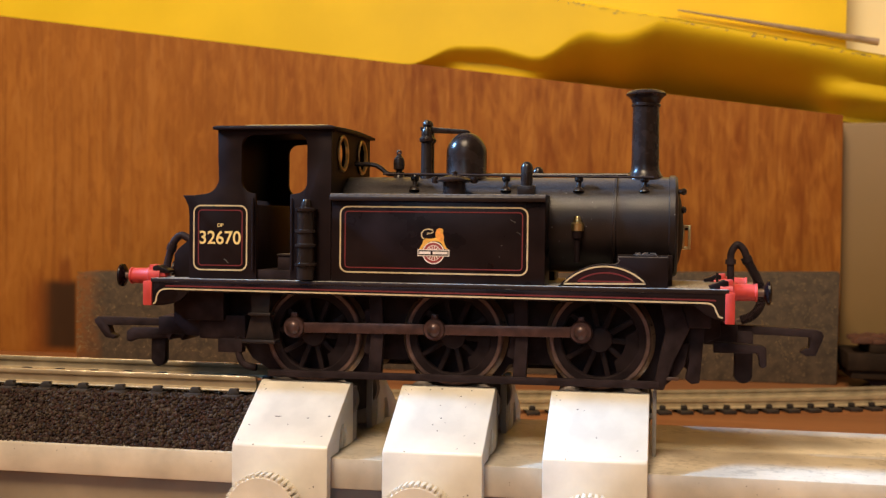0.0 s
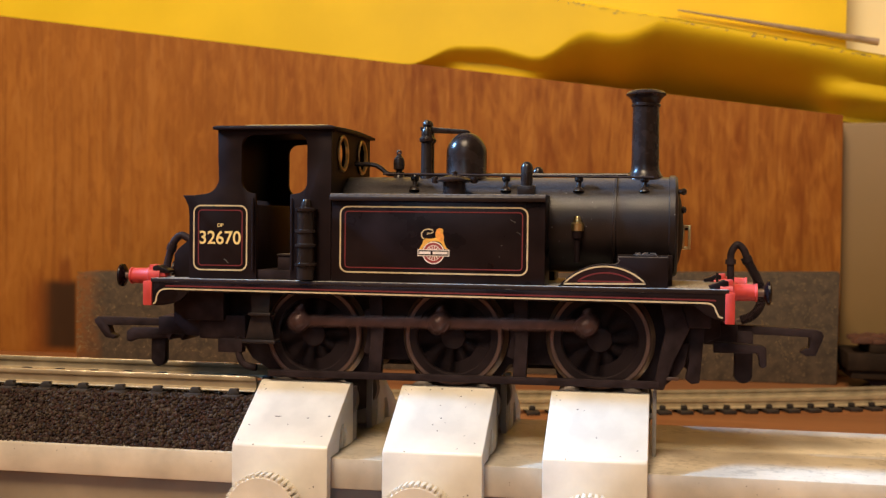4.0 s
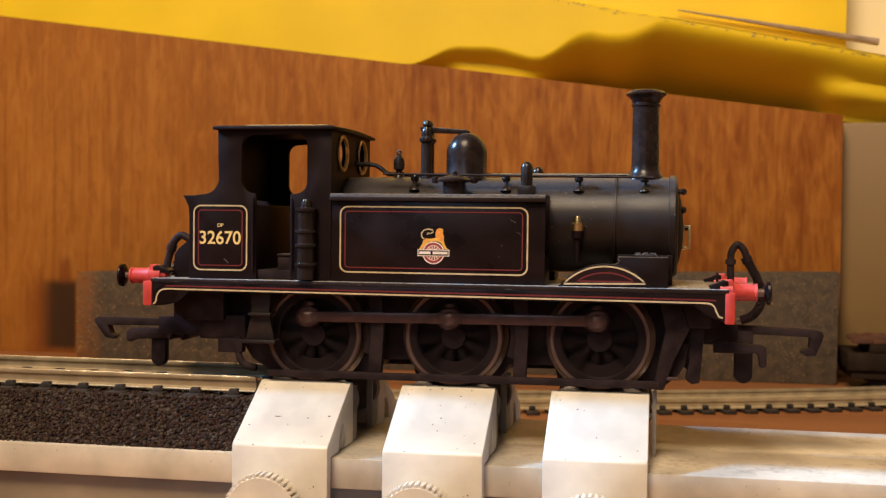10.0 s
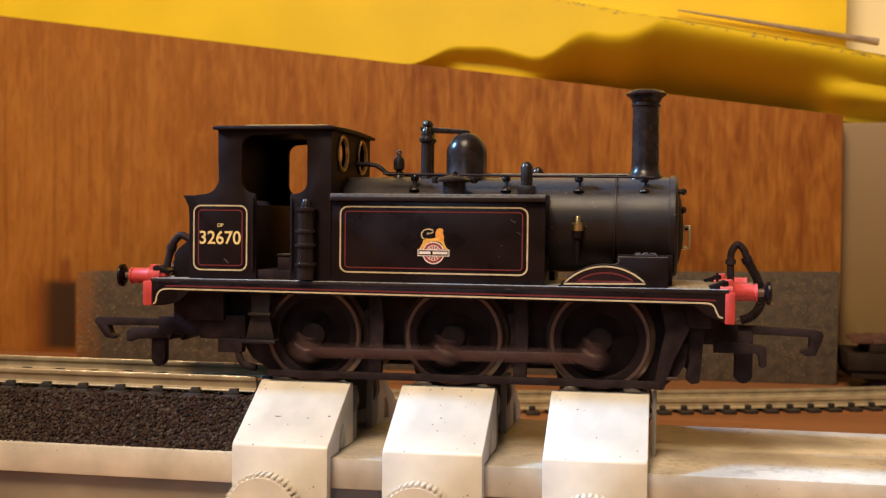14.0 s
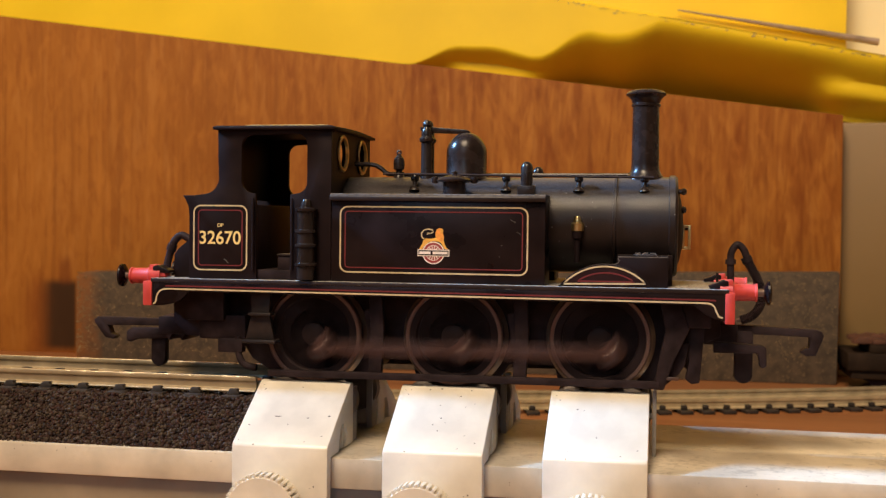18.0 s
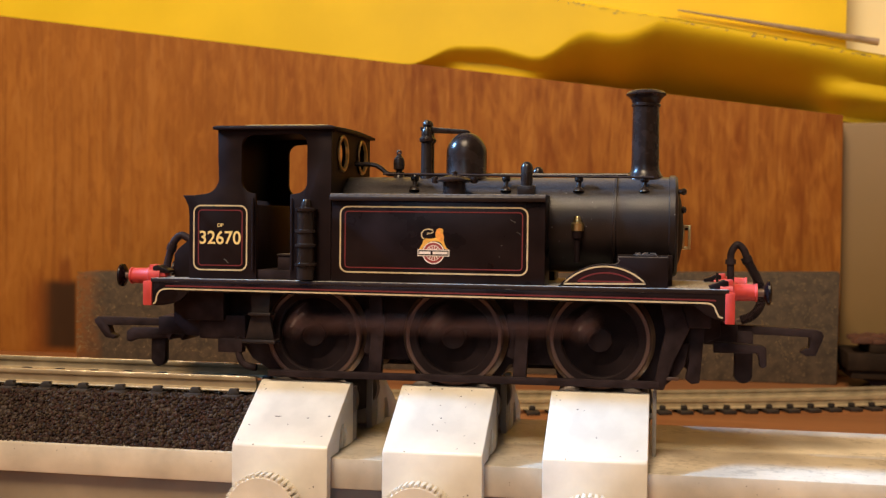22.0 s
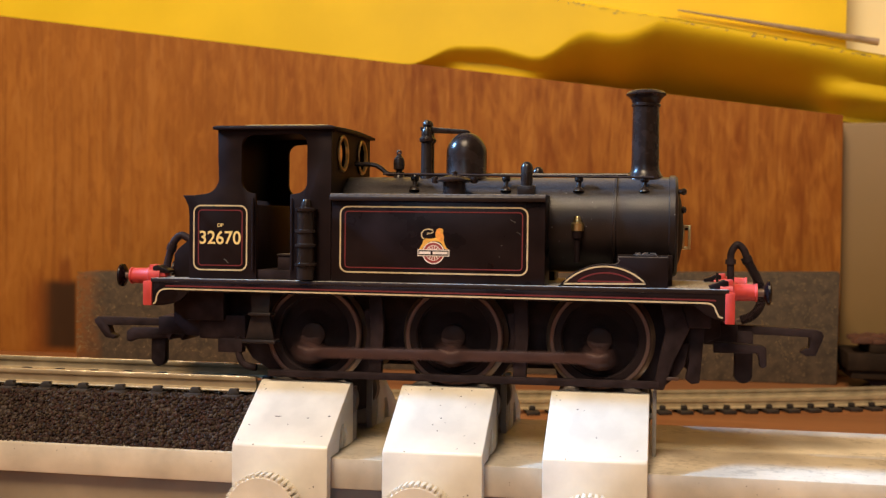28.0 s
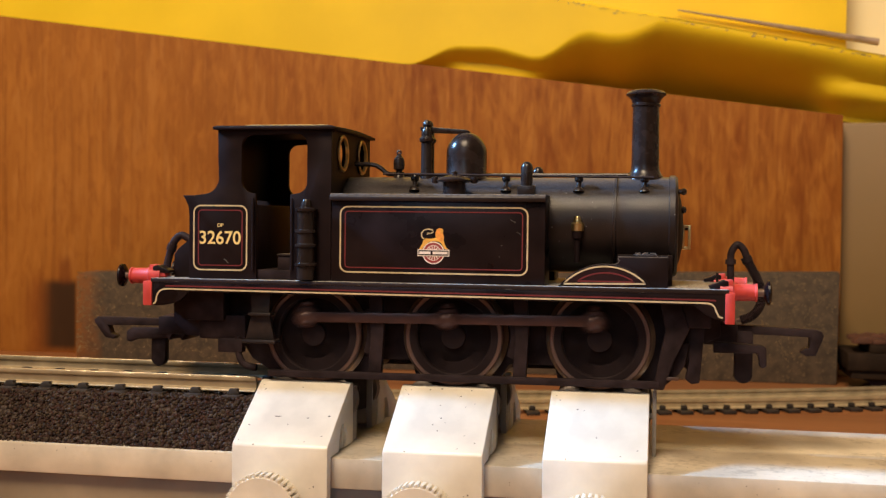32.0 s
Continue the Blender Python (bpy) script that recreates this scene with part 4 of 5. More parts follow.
def livery():
    panel_lining(-18.76, 12.63, 18.36, 29.5, -13.0)
    panel_lining(-44.36, -34.63, 18.28, 29.46, -13.0)
    lettering("numerals", "32670", 3.1, (-39.55, -13.03, 23.78), DIGIT, engine, 7.3, 0.035)
    lettering("letters", "OP", 0.85, (-39.5, -13.03, 25.95), DIGIT, engine, 1.1, 0.01)
    # crest: wheel, banner and a plain beast shape above them
    bm = bmesh.new()
    for r0, r1 in ((1.66, 1.84), (1.16, 1.27)):
        lathe([(r0, -13.06), (r1, -13.06), (r1, -12.98), (r0, -12.98)], (-2.9, 0, 21.9), "y", 40, bm)
    for f in [f for f in bm.faces if len(f.verts) > 4]:
        bm.faces.remove(f)
    for i in range(14):
        a = math.pi * 2 * i / 14
        c, s = math.cos(a), math.sin(a)
        strip([(-2.9 + 0.3 * c, 21.9 + 0.3 * s), (-2.9 + 1.18 * c, 21.9 + 1.18 * s)], 0.15, -13.02, 0.05, False, bm)
    part("crest_wheel", bm, WHITEPRINT, engine, "white wheel print")
    part("crest_disc", lathe([(0, -13.03), (1.72, -13.03), (1.72, -12.98), (0, -12.98)], (-2.9, 0, 21.9), "y", 40), CRESTRED, engine, "dull red disc print")
    part("crest_banner", box(-5.5, -0.25, -13.11, -12.99, 21.35, 22.45, 0.0), WHITEPRINT, engine, "white banner print")
    part("crest_banner_field", box(-5.36, -0.39, -13.13, -13.05, 21.49, 22.31, 0.0), GLOSSBLACK, engine)
    bm = bmesh.new()
    for x0, x1 in ((-5.2, -3.35), (-3.0, -0.55)):
        box(x0, x1, -13.15, -13.1, 21.68, 22.12, 0, bm)
    part("crest_bar", bm, WHITEPRINT, engine)
    body = [(-5.25, 22.5), (-5.15, 22.75), (-4.75, 23.3), (-4.65, 23.9), (-4.2, 24.25), (-3.4, 24.2), (-2.6, 24.35), (-2.2, 24.9), (-1.3, 24.6), (-1.15, 23.9), (-1.05, 23.3), (-0.75, 22.75), (-0.35, 22.5), (-0.95, 22.5), (-1.25, 22.8), (-1.6, 23.5), (-2.1, 23.75), (-3.0, 23.8), (-3.7, 23.6), (-4.1, 23.2), (-4.5, 22.9), (-4.7, 22.5)]
    part("crest_beast", prism(body, -13.06, -12.98), GOLD, engine, "gold beast print")
    mane = [(-2.55, 24.5), (-2.6, 25.2), (-2.35, 25.75), (-1.95, 25.95), (-1.5, 25.85), (-1.3, 25.5), (-1.35, 25.1), (-1.15, 24.5), (-1.2, 23.9), (-1.6, 23.75), (-2.1, 24.1)]
    part("crest_mane", prism(mane, -13.09, -12.98), ORANGE, engine, "orange mane print")
    face = [(-1.75, 25.75), (-1.4, 25.75), (-1.25, 25.45), (-1.45, 25.2), (-1.75, 25.3)]
    part("crest_face", prism(face, -13.11, -12.98), GOLD, engine)
    tail = [(-4.45, 24.1), (-4.85, 24.5), (-4.9, 25.1), (-4.5, 25.6), (-3.8, 25.78), (-3.1, 25.65), (-2.95, 25.3), (-3.4, 25.05), (-3.8, 25.1), (-4.0, 24.85)]
    part("crest_tail", strip(tail, 0.2, -13.02), LINE, engine)


livery()


def wear():
    """Fine scratches on the tank and bunker, dust flecks along the footplate's edge."""
    for pts, w in (([(-38.85, 20.3), (-38.45, 20.1), (-38.05, 19.62)], 0.12), ([(9.65, 27.45), (10.1, 27.15), (10.5, 27.0)], 0.10), ([(10.75, 25.47), (11.4, 25.02)], 0.08), ([(8.2, 23.3), (8.4, 23.2)], 0.10), ([(7.9, 21.5), (8.0, 21.35)], 0.09)):
        part("scratch", strip(pts, w, -13.0, 0.02), SCRATCHGLINT, engine, smooth=False)
    rng = random.Random(9)
    for _ in range(70):
        x, w = rng.uniform(-50, 42), rng.choice((0.12, 0.2, 0.3, 0.6, 1.2))
        z = 16.9 - 0.06 * rng.random() if rng.random() < 0.94 else rng.uniform(16.3, 16.8)
        part("dust_fleck", strip([(x, z), (x + w, z + rng.uniform(-0.03, 0.03))], rng.uniform(0.05, 0.12), -14.7, 0.02), SCRATCHGLINT, engine, smooth=False)


wear()


def hoses():
    def ribbed(points, r):
        path = smooth_path(points, 14)
        return tube(path, r, 12, None, [r * (1.0 + (0.16 if i % 2 else -0.12)) for i in range(len(path))])

    y = -1.5
    bm = tube(smooth_path([(44.9, y, 16.4), (44.88, y, 18.2), (44.85, y, 21.0), (45.0, y, 22.6), (45.9, y, 23.75), (46.95, y, 22.9), (47.5, y, 21.3)], 6), 0.60, 12)
    part("front_hose", bm, CHASSIS, engine)
    part("hose_collar", rod((44.85, y, 20.5), (44.85, y, 21.3), 0.86, 14), CHASSIS, engine)
    part("hose_collar", rod((47.25, y, 21.75), (47.65, y, 20.85), 0.88, 14), CHASSIS, engine)
    part("ribbed_hose", ribbed([(47.55, y, 21.1), (48.5, y, 19.4), (49.4, y, 17.6), (49.95, y, 15.6), (49.6, y, 13.6), (48.35, y, 12.0), (46.6, y, 11.3)], 0.74), CHASSIS, engine)
    part("hose_nipple", rod((46.7, y, 11.35), (45.9, y, 11.2), 0.35, 10), STEEL, engine)
    y = -6.0
    bm = tube(smooth_path([(-52.1, y, 16.6), (-52.1, y, 18.0), (-51.85, y, 19.6), (-51.1, y, 22.2), (-50.45, y, 23.35), (-49.4, y, 24.1), (-48.1, y, 23.6), (-46.6, y, 22.6), (-44.6, y, 21.6)], 6), 0.66, 12)
    part("rear_hose", bm, CHASSIS, engine)
    part("hose_collar", rod((-51.35, y, 21.4), (-51.0, y, 22.5), 0.86, 14), CHASSIS, engine)
    part("rear_bracket", prism([(-49.0, 16.9), (-45.0, 16.9), (-45.0, 24.2), (-46.5, 23.3), (-48.2, 21.9), (-49.0, 20.9)], -10.0, -8.8, 0.1), BLACK, engine)


hoses()


def couplers():
    # tension hook and bar at each end
    pts = [(44.2, 10.55), (58.6, 10.0)] + [(59.6, 9.7), (59.95, 9.0), (59.7, 8.2), (58.7, 5.7), (57.2, 5.6), (56.2, 6.2), (57.0, 6.95), (57.6, 6.9), (57.7, 8.6), (57.2, 8.75), (44.2, 9.1)]
    part("coupling_hook", prism(pts, -1.0, 1.0, 0.12), CHASSIS, engine)
    part("coupling_bar", prism([(42.0, 8.3), (49.6, 7.9), (50.2, 7.5), (50.3, 4.6), (49.7, 4.2), (49.2, 4.5), (48.9, 6.6), (42.0, 6.5)], -8.5, -7.0, 0.2), CHASSIS, engine)
    part("coupling_bar", rod((49.6, -8.0, 6.0), (49.6, 8.0, 6.0), 0.5, 10), CHASSIS, engine)
    pts = [(45.7, 9.5), (45.7, 1.9)] + arc(47.2, 2.3, 1.5, 195, 345, 6) + [(48.7, 9.5)]
    part("coupling_tail", prism(pts, -1.4, 0.4, 0.25), CHASSIS, engine)
    part("coupling_pocket", box(38.5, 46.0, -4.5, 4.5, 7.4, 10.8, 0.3), CHASSIS, engine)
    pts = [(-54.4, 8.85), (-67.6, 8.95), (-68.4, 8.4), (-68.2, 7.7), (-66.2, 5.2), (-64.6, 4.9), (-64.1, 5.5), (-65.2, 5.9), (-65.7, 7.4), (-54.4, 7.6)]
    part("coupling_hook", prism(pts, -1.0, 1.0, 0.12), CHASSIS, engine)
    part("coupling_bar", prism([(-50.0, 7.4), (-60.6, 7.2), (-61.4, 6.6), (-61.5, 4.9), (-60.7, 4.6), (-59.2, 5.2), (-50.0, 5.6)], -2.4, -1.2, 0.25), CHASSIS, engine)
    pts = [(-57.0, 7.0), (-57.0, 1.6)] + arc(-55.6, 1.7, 1.4, 190, 350, 6) + [(-54.2, 7.0)]
    part("coupling_tail", prism(pts, -1.6, 0.2, 0.25), CHASSIS, engine)
    for x in (-52.6, -50.2):
        part("pocket_tooth", prism([(x - 0.7, 6.5), (x + 0.7, 6.5), (x, 5.3)], -3.8, 3.8, 0.05), CHASSIS, engine)
    part("coupling_pocket", box(-54.6, -47.0, -4.0, 4.0, 6.4, 9.6, 0.3), CHASSIS, engine)


couplers()


def chassis():
    part("main_frame", prism([(-50.5, 16.2), (-50.5, 9.0), (-48.0, 6.6), (-38.0, 6.2), (-36.0, 3.0), (-33.0, 1.2), (-15.0, 1.2), (-13.4, 3.5), (-7.6, 3.55), (-7.0, 1.2), (7.6, 1.2), (9.0, 3.4), (16.5, 3.4), (17.0, 1.2), (33.0, 1.2), (36.0, 3.0), (40.0, 7.4), (43.2, 9.0), (43.2, 16.2)], -6.6, 6.6, 0.15), CHASSIS, engine)
    for s in (-1, 1):
        # block below the bunker and rear step
        part("axlebox_block", box(-46.6, -39.8, s * 9 - 1.5, s * 9 + 1.5, 9.6, 15.9, 0.3), CHASSIS, engine)
        part("axlebox_block", box(-44.6, -36.2, s * 8 - 1.5, s * 8 + 1.5, 6.4, 10.6, 0.3), CHASSIS, engine)
        part("step_hanger", prism([(-34.2, 16.2), (-30.6, 16.2), (-30.9, 11.2), (-30.0, 6.9), (-35.0, 6.9), (-34.0, 11.2)], s * 12.2 - 0.5, s * 12.2 + 0.5, 0.12), DARKBROWN, engine)
        part("step_tread", box(-35.3, -29.5, s * 12.4 - 1.5, s * 12.4 + 1.5, 6.3, 6.9, 0.15), DARKBROWN, engine)
        part("step_tread", box(-34.3, -30.4, s * 12.4 - 1.2, s * 12.4 + 1.2, 10.9, 11.4, 0.12), DARKBROWN, engine)
        part("cylinder_cover", box(35.4, 41.5, s * 9.2 - 1.2, s * 9.2 + 1.2, 10.5, 15.6, 0.3), CHASSIS, engine)
        part("sand_pipe_box", box(-41.0, -36.6, s * 9 - 1.0, s * 9 + 1.0, 4.2, 6.6, 0.2), CHASSIS, engine)
        # brake gear
        part("brake_beam", prism([(-31.5, 0.55), (-31.5, 1.7), (-20, 1.75), (33.6, 1.95), (33.6, 0.75), (-20, 0.6)], s * 11.0 - 0.5, s * 11.0 + 0.5, 0.12), CHASSIS, engine)
        for x in (-13.6, 10.6):
            part("brake_hanger", prism([(x - 0.6, 15.5), (x + 1.6, 15.5), (x + 2.0, 9.0), (x + 1.6, 1.2), (x - 0.6, 1.2), (x - 0.2, 8.0)], s * 10.2 - 0.7, s * 10.2 + 0.7, 0.15), CHASSIS, engine)
            part("brake_block", prism([(x - 1.6, 12.0), (x - 0.2, 12.2), (x + 0.2, 8.0), (x - 0.2, 4.5), (x - 1.6, 5.0), (x - 1.0, 8.2)], s * 9.2 - 0.8, s * 9.2 + 0.8, 0.12), CHASSIS, engine)
        part("brake_hanger", prism([(33.4, 15.4), (36.4, 15.2), (38.2, 10.4), (35.8, 5.2), (34.3, 0.6), (32.6, 0.6), (33.6, 6.2), (34.4, 10.0)], s * 10.6 - 0.7, s * 10.6 + 0.7, 0.2), CHASSIS, engine)
        part("guard_iron", prism([(35.8, 8.0), (38.2, 8.0), (37.6, 4.6), (36.6, 2.9), (34.6, 1.2), (34.0, 2.2), (35.6, 3.6)], s * 9.0 - 0.5, s * 9.0 + 0.5, 0.15), CHASSIS, engine)
        part("guard_iron", prism([(37.4, 10.5), (40.6, 10.5), (40.2, 5.2), (39.9, 1.6), (38.6, 1.4), (37.6, 2.2), (38.2, 5.0)], s * 8.4 - 0.5, s * 8.4 + 0.5, 0.2), CHASSIS, engine)
        part("guard_iron", tube(smooth_path([(-37.5, s * 9.4, 7.0), (-37.4, s * 9.4, 4.0), (-36.4, s * 9.4, 2.2), (-34.2, s * 9.4, 1.7)], 6), 0.6, 10), CHASSIS, engine)
        part("brake_link", box(34.5, 36.6, s * 11.0 - 0.3, s * 11.0 + 0.3, 2.2, 2.7, 0.1), STEEL, engine)


chassis()

# ---- wheels: each turns on its axle; the rods swing round with the crank pins ----
CRANK = 3.15
AXLES = ((-24.0, 7.75), (0.0, 8.0), (24.0, 8.2))


def wheel_meshes(s):
    """Spoked wheel in its own space, axle along y; its crank lies along +x."""
    f = s * 9.75
    bm = bmesh.new()
    ring = [(6.35, f), (7.42, f), (7.46, f - s * 0.3), (7.46, f - s * 2.2), (6.2, f - s * 2.2), (6.1, f - s * 1.6), (6.1, f - s * 0.3), (6.35, f)]
    lathe(ring, (0, 0, 0), "y", 48, bm)
    for g in [g for g in bm.faces if len(g.verts) > 4]:
        bm.faces.remove(g)
    lathe([(0, f - s * 2.0), (2.0, f - s * 2.0), (2.0, f + s * 0.1), (1.7, f + s * 0.3), (0, f + s * 0.3)], (0, 0, 0), "y", 28, bm)
    lathe([(0, f - s * 1.8), (1.7, f - s * 1.8), (1.6, f + s * 0.2), (0, f + s * 0.3)], (CRANK, 0, 0), "y", 24, bm)
    # balance weight opposite the crank
    pts = [(6.45 * math.cos(radians(a)), 6.45 * math.sin(radians(a))) for a in range(140, 221, 8)] + [(4.2 * math.cos(radians(a)), 4.2 * math.sin(radians(a))) for a in range(212, 147, -8)]
    prism(pts, f - s * 1.2, f - s * 0.25, 0, bm)
    tread = bmesh.new()
    prof = [(7.46, f - s * 0.05), (8.0, f - s * 0.02), (8.25, f - s * 0.25), (8.22, f - s * 1.7), (7.46, f - s * 1.8), (7.46, f - s * 0.05)]
    lathe(prof, (0, 0, 0), "y", 64, tread)
    flange = bmesh.new()
    prof = [(7.46, f - s * 1.8), (8.22, f - s * 1.7), (8.5, f - s * 1.95), (8.9, f - s * 2.2), (8.87, f - s * 2.6), (8.5, f - s * 2.8), (7.46, f - s * 2.8), (7.46, f - s * 1.8)]
    lathe(prof, (0, 0, 0), "y", 64, flange)
    for ring in (tread, flange):
        for g in [g for g in ring.faces if len(g.verts) > 4]:
            ring.faces.remove(g)
    pin = lathe([(0, f), (0.7, f), (0.7, f + s * 1.9), (1.15, f + s * 1.95), (1.15, f + s * 2.4), (0.9, f + s * 2.75), (0.5, f + s * 2.95), (0, f + s * 3.0)], (CRANK, 0, 0), "y", 20)
    axle = rod((0, f - s * 9.75, 0), (0, f - s * 1, 0), 1.1, 14)
    spoke = box(1.6, 6.6, f - s * 0.9 - 0.35, f - s * 0.9 + 0.35, -0.42, 0.42, 0.1)
    return bm, tread, flange, pin, axle, spoke


WHEELS, RODS, ROLLERS = [], [], []
for side in (-1, 1):
    for ax, az in AXLES:
        body, tyre, flange, pin, axle, spoke = wheel_meshes(side)
        w = part("wheel", body, WHEELBLACK, engine, at=(ax, 0, az))
        part("tyre", tyre, STEEL, w, "dull steel tyre")
        part("flange", flange, FLANGE, w, "polished steel flange")
        part("crank_pin", pin, ROD, w, "bronzed crank pin")
        part("axle", axle, STEEL, w)
        first = part("spoke", spoke, WHEELBLACK, w)
        first.matrix_basis = pose(0, 0, 0, 0, 18, 0)
        for i in range(1, 10):
            sp = new("spoke", first.data)
            sp.parent = w
            sp.matrix_basis = pose(0, 0, 0, 0, 18 + 36 * i, 0)
        WHEELS.append((w, ax, az, 0 if side < 0 else 90))


def coupling_rod(s):
    """Fluted rod with an eye for each crank pin, in its own space round the middle pin."""
    y0, y1 = sorted((s * 10.75, s * 11.55))
    bm = bmesh.new()
    for (xa, za), (xb, zb) in zip(AXLES, AXLES[1:]):
        za, zb = za - 8.0, zb - 8.0
        prism([(xa, za - 0.86), (xb, zb - 0.86), (xb, zb + 0.86), (xa, za + 0.86)], y0, y1, 0.14, bm)
    bar = part("coupling_rod", bm, ROD, engine, "bronzed coupling rod")
    for xa, za in AXLES:
        prof = [(0.7, s * 10.5), (1.75, s * 10.55), (1.85, s * 10.9), (1.85, s * 11.55), (1.65, s * 11.85), (0.7, s * 11.9)]
        t = lathe(prof, (xa, 0, za - 8.0), "y", 28)
        box(xa - 0.55, xa + 0.55, y0 + 0.05, y1 - 0.05, za - 8.0 + 1.4, za - 8.0 + 2.55, 0.2, t)
        part("rod_eye", t, ROD, bar)
    return bar


for side, lead in ((-1, 0), (1, 90)):
    RODS.append((coupling_rod(side), lead))

# ---- the rolling road ----


def base_bar():
    t = thing("rolling_road_bar", "long silver metal base bar with a centre slot", "base")
    plan = [(-330, -22.0), (250, -22.0), (250, -2.3), (59.4, -2.3), (58.2, -2.0), (57.7, -1.1), (58.2, -0.2), (59.4, 0.1), (250, 0.1), (250, 22.0), (-330, 22.0)]
    bm = prism(plan, -15.4, -10.5, 0.22, None, "z")
    part("bar", bm, SILVERBAR, t)
    part("slot_floor", box(57.6, 249, -2.4, 0.2, -15.3, -11.0, 0), SLOTTAN, t)
    part("riser", box(-330, 250, -20.2, 20.2, TABLE_Z + 1.0, -15.42, 0.3), SHADEDMETAL, t)
    return t


base_bar()
tagged(part("base_plate", box(-330, 250, -22, 30, TABLE_Z, TABLE_Z + 0.98, 0.2), SILVERBAR), "flat silver metal plate lying on the tabletop", "plate")


KNURL = []


def roller_block(x, s, kx, kz, chips):
    """Clamp block with a sloping face and a pair of rollers inside it."""
    t = thing("roller_block", "silver metal roller block with sloping face and knurled thumbscrew", "roller block", (x, 0, 0), "rolling road blocks")
    w = 7.85
    prof = [(-24.6, TABLE_Z), (-24.6, -8.9), (-24.3, -8.3), (-11.2, -0.35), (-10.6, -0.1), (-9.6, -0.15), (-9.0, -0.7), (-9.0, -10.46), (-13.3, -10.46), (-13.3, -7.2), (-13.9, -6.4), (-15.8, -6.4), (-16.9, -7.3), (-17.6, -8.8), (-17.7, -10.46), (-22.4, -10.46), (-22.4, TABLE_Z)]
    pts = [(y if s < 0 else -y, z) for y, z in prof]
    part("body", prism(pts, -w, w, 0.25, None, "x"), SILVER, t)
    part("side_plate", prism([(s * 9.1, -10.45), (s * 9.1, -1.2), (s * 5.4, -1.2), (s * 5.4, -10.45)], w - 1.4, w - 0.3, 0.1, None, "x"), GREYMETAL, t)
    part("side_plate", prism([(s * 9.1, -10.45), (s * 9.1, -1.2), (s * 5.4, -1.2), (s * 5.4, -10.45)], -w + 0.3, -w + 1.4, 0.1, None, "x"), GREYMETAL, t)
    if x > 20:
        part("end_plate", box(w + 0.45, w + 1.1, min(s * 9.6, s * 8.2), max(s * 9.6, s * 8.2), -10.4, 0.3, 0.08), GREYMETAL, t, "grey upright plate")
        part("plate_stud", rod((w - 0.5, s * 8.9, -4.0), (w + 0.6, s * 8.9, -4.0), 0.5, 10), GREYMETAL, t)
    # cheek tongue that shows at the block's side
    yy = sorted((s * 13.6, s * 15.1))
    part("tongue", prism([(yy[0], -10.4), (yy[0], -7.4), (yy[0] + 0.5, -6.6), (yy[1], -6.6), (yy[1], -10.4)], -w + 0.6, w - 0.25, 0.1, None, "x"), SILVER, t)
    # thumbscrew with knurled rim
    f = s * 24.6
    knob = part("thumbscrew", lathe([(0, f - s * 0.5), (2.0, f - s * 0.5), (2.0, f + s * 0.4), (5.2, f + s * 0.4), (5.45, f + s * 0.6), (5.45, f + s * 3.1), (5.75, f + s * 3.15), (5.6, f + s * 3.4), (0, f + s * 3.4)], (kx, 0, kz), "y", 64), SILVER, t, "turned metal thumbscrew")
    for k in range(40):
        if KNURL:
            rib = new("knurl_rib", KNURL[0])
            rib.parent = knob
        else:
            rib = part("knurl_rib", box(-0.27, 0.27, -1.42, 1.25, 5.3, 6.15, 0.03), SILVER, knob)
            KNURL.append(rib.data)
        rib.matrix_basis = pose(kx * MM, (f + s * 1.9) * MM, kz * MM, 0, 9 * k, 0)
    # small chips and scratches on the sloping face
    rng = random.Random(int(x) + 40)
    for cx, u, wd in chips if s < 0 else ():
        cy, cz = -11.2 - 13.1 * u, -0.35 - 7.95 * u
        n = 7
        ring = [(wd / 2 * rng.uniform(0.6, 1.2) * math.cos(2 * math.pi * k / n), min(wd, 0.28) / 2 * rng.uniform(0.5, 1.2) * math.sin(2 * math.pi * k / n)) for k in range(n)]
        chip = prism(ring, -0.02, 0.02, 0, None, "z")
        bmesh.ops.rotate(chip, cent=(0, 0, 0), matrix=Matrix.Rotation(radians(31.2), 3, "X"), verts=chip.verts)
        bmesh.ops.translate(chip, vec=(cx, cy, cz + 0.02), verts=chip.verts)
        part("chip", chip, CHIPDARK, t, smooth=False)
    for dx in (-4.2, 4.2):
        r = part("roller", lathe([(0, s * 5.6), (0.9, s * 5.6), (0.9, s * 6.0), (3.6, s * 6.0), (4.0, s * 6.3), (4.0, s * 8.6), (3.6, s * 8.9), (2.2, s * 8.95), (2.0, s * 8.7), (0, s * 8.7)], (0, 0, 0), "y", 40), ROLLER, t, "turned steel roller", at=(dx, 0, -3.5))
        ROLLERS.append((r, dx, -3.5))
    return t


CHIPS = ([(-2.2, 0.57, 1.1), (2.9, 0.58, 0.45), (6.3, 0.54, 0.5), (-6.4, 0.72, 0.3), (-6.2, 0.73, 0.2), (-7.0, 0.96, 0.2), (-6.3, 0.14, 0.15), (0.0, 0.08, 0.2)],
         [(0.1, 0.49, 0.35), (-0.5, 0.29, 0.2), (2.5, 0.13, 0.3), (-1.0, 0.60, 0.2), (0.9, 0.56, 0.15), (4.4, 0.75, 0.18), (5.0, 0.25, 0.15), (4.0, 0.03, 0.3), (-2.8, 0.04, 0.35), (-6.0, 0.05, 0.15), (-0.9, 0.02, 0.4), (3.6, 0.3, 0.14)],
         [(-3.3, 0.27, 0.3), (-2.2, 0.28, 0.15), (-4.1, 0.91, 0.16), (-3.0, 0.94, 0.14)])
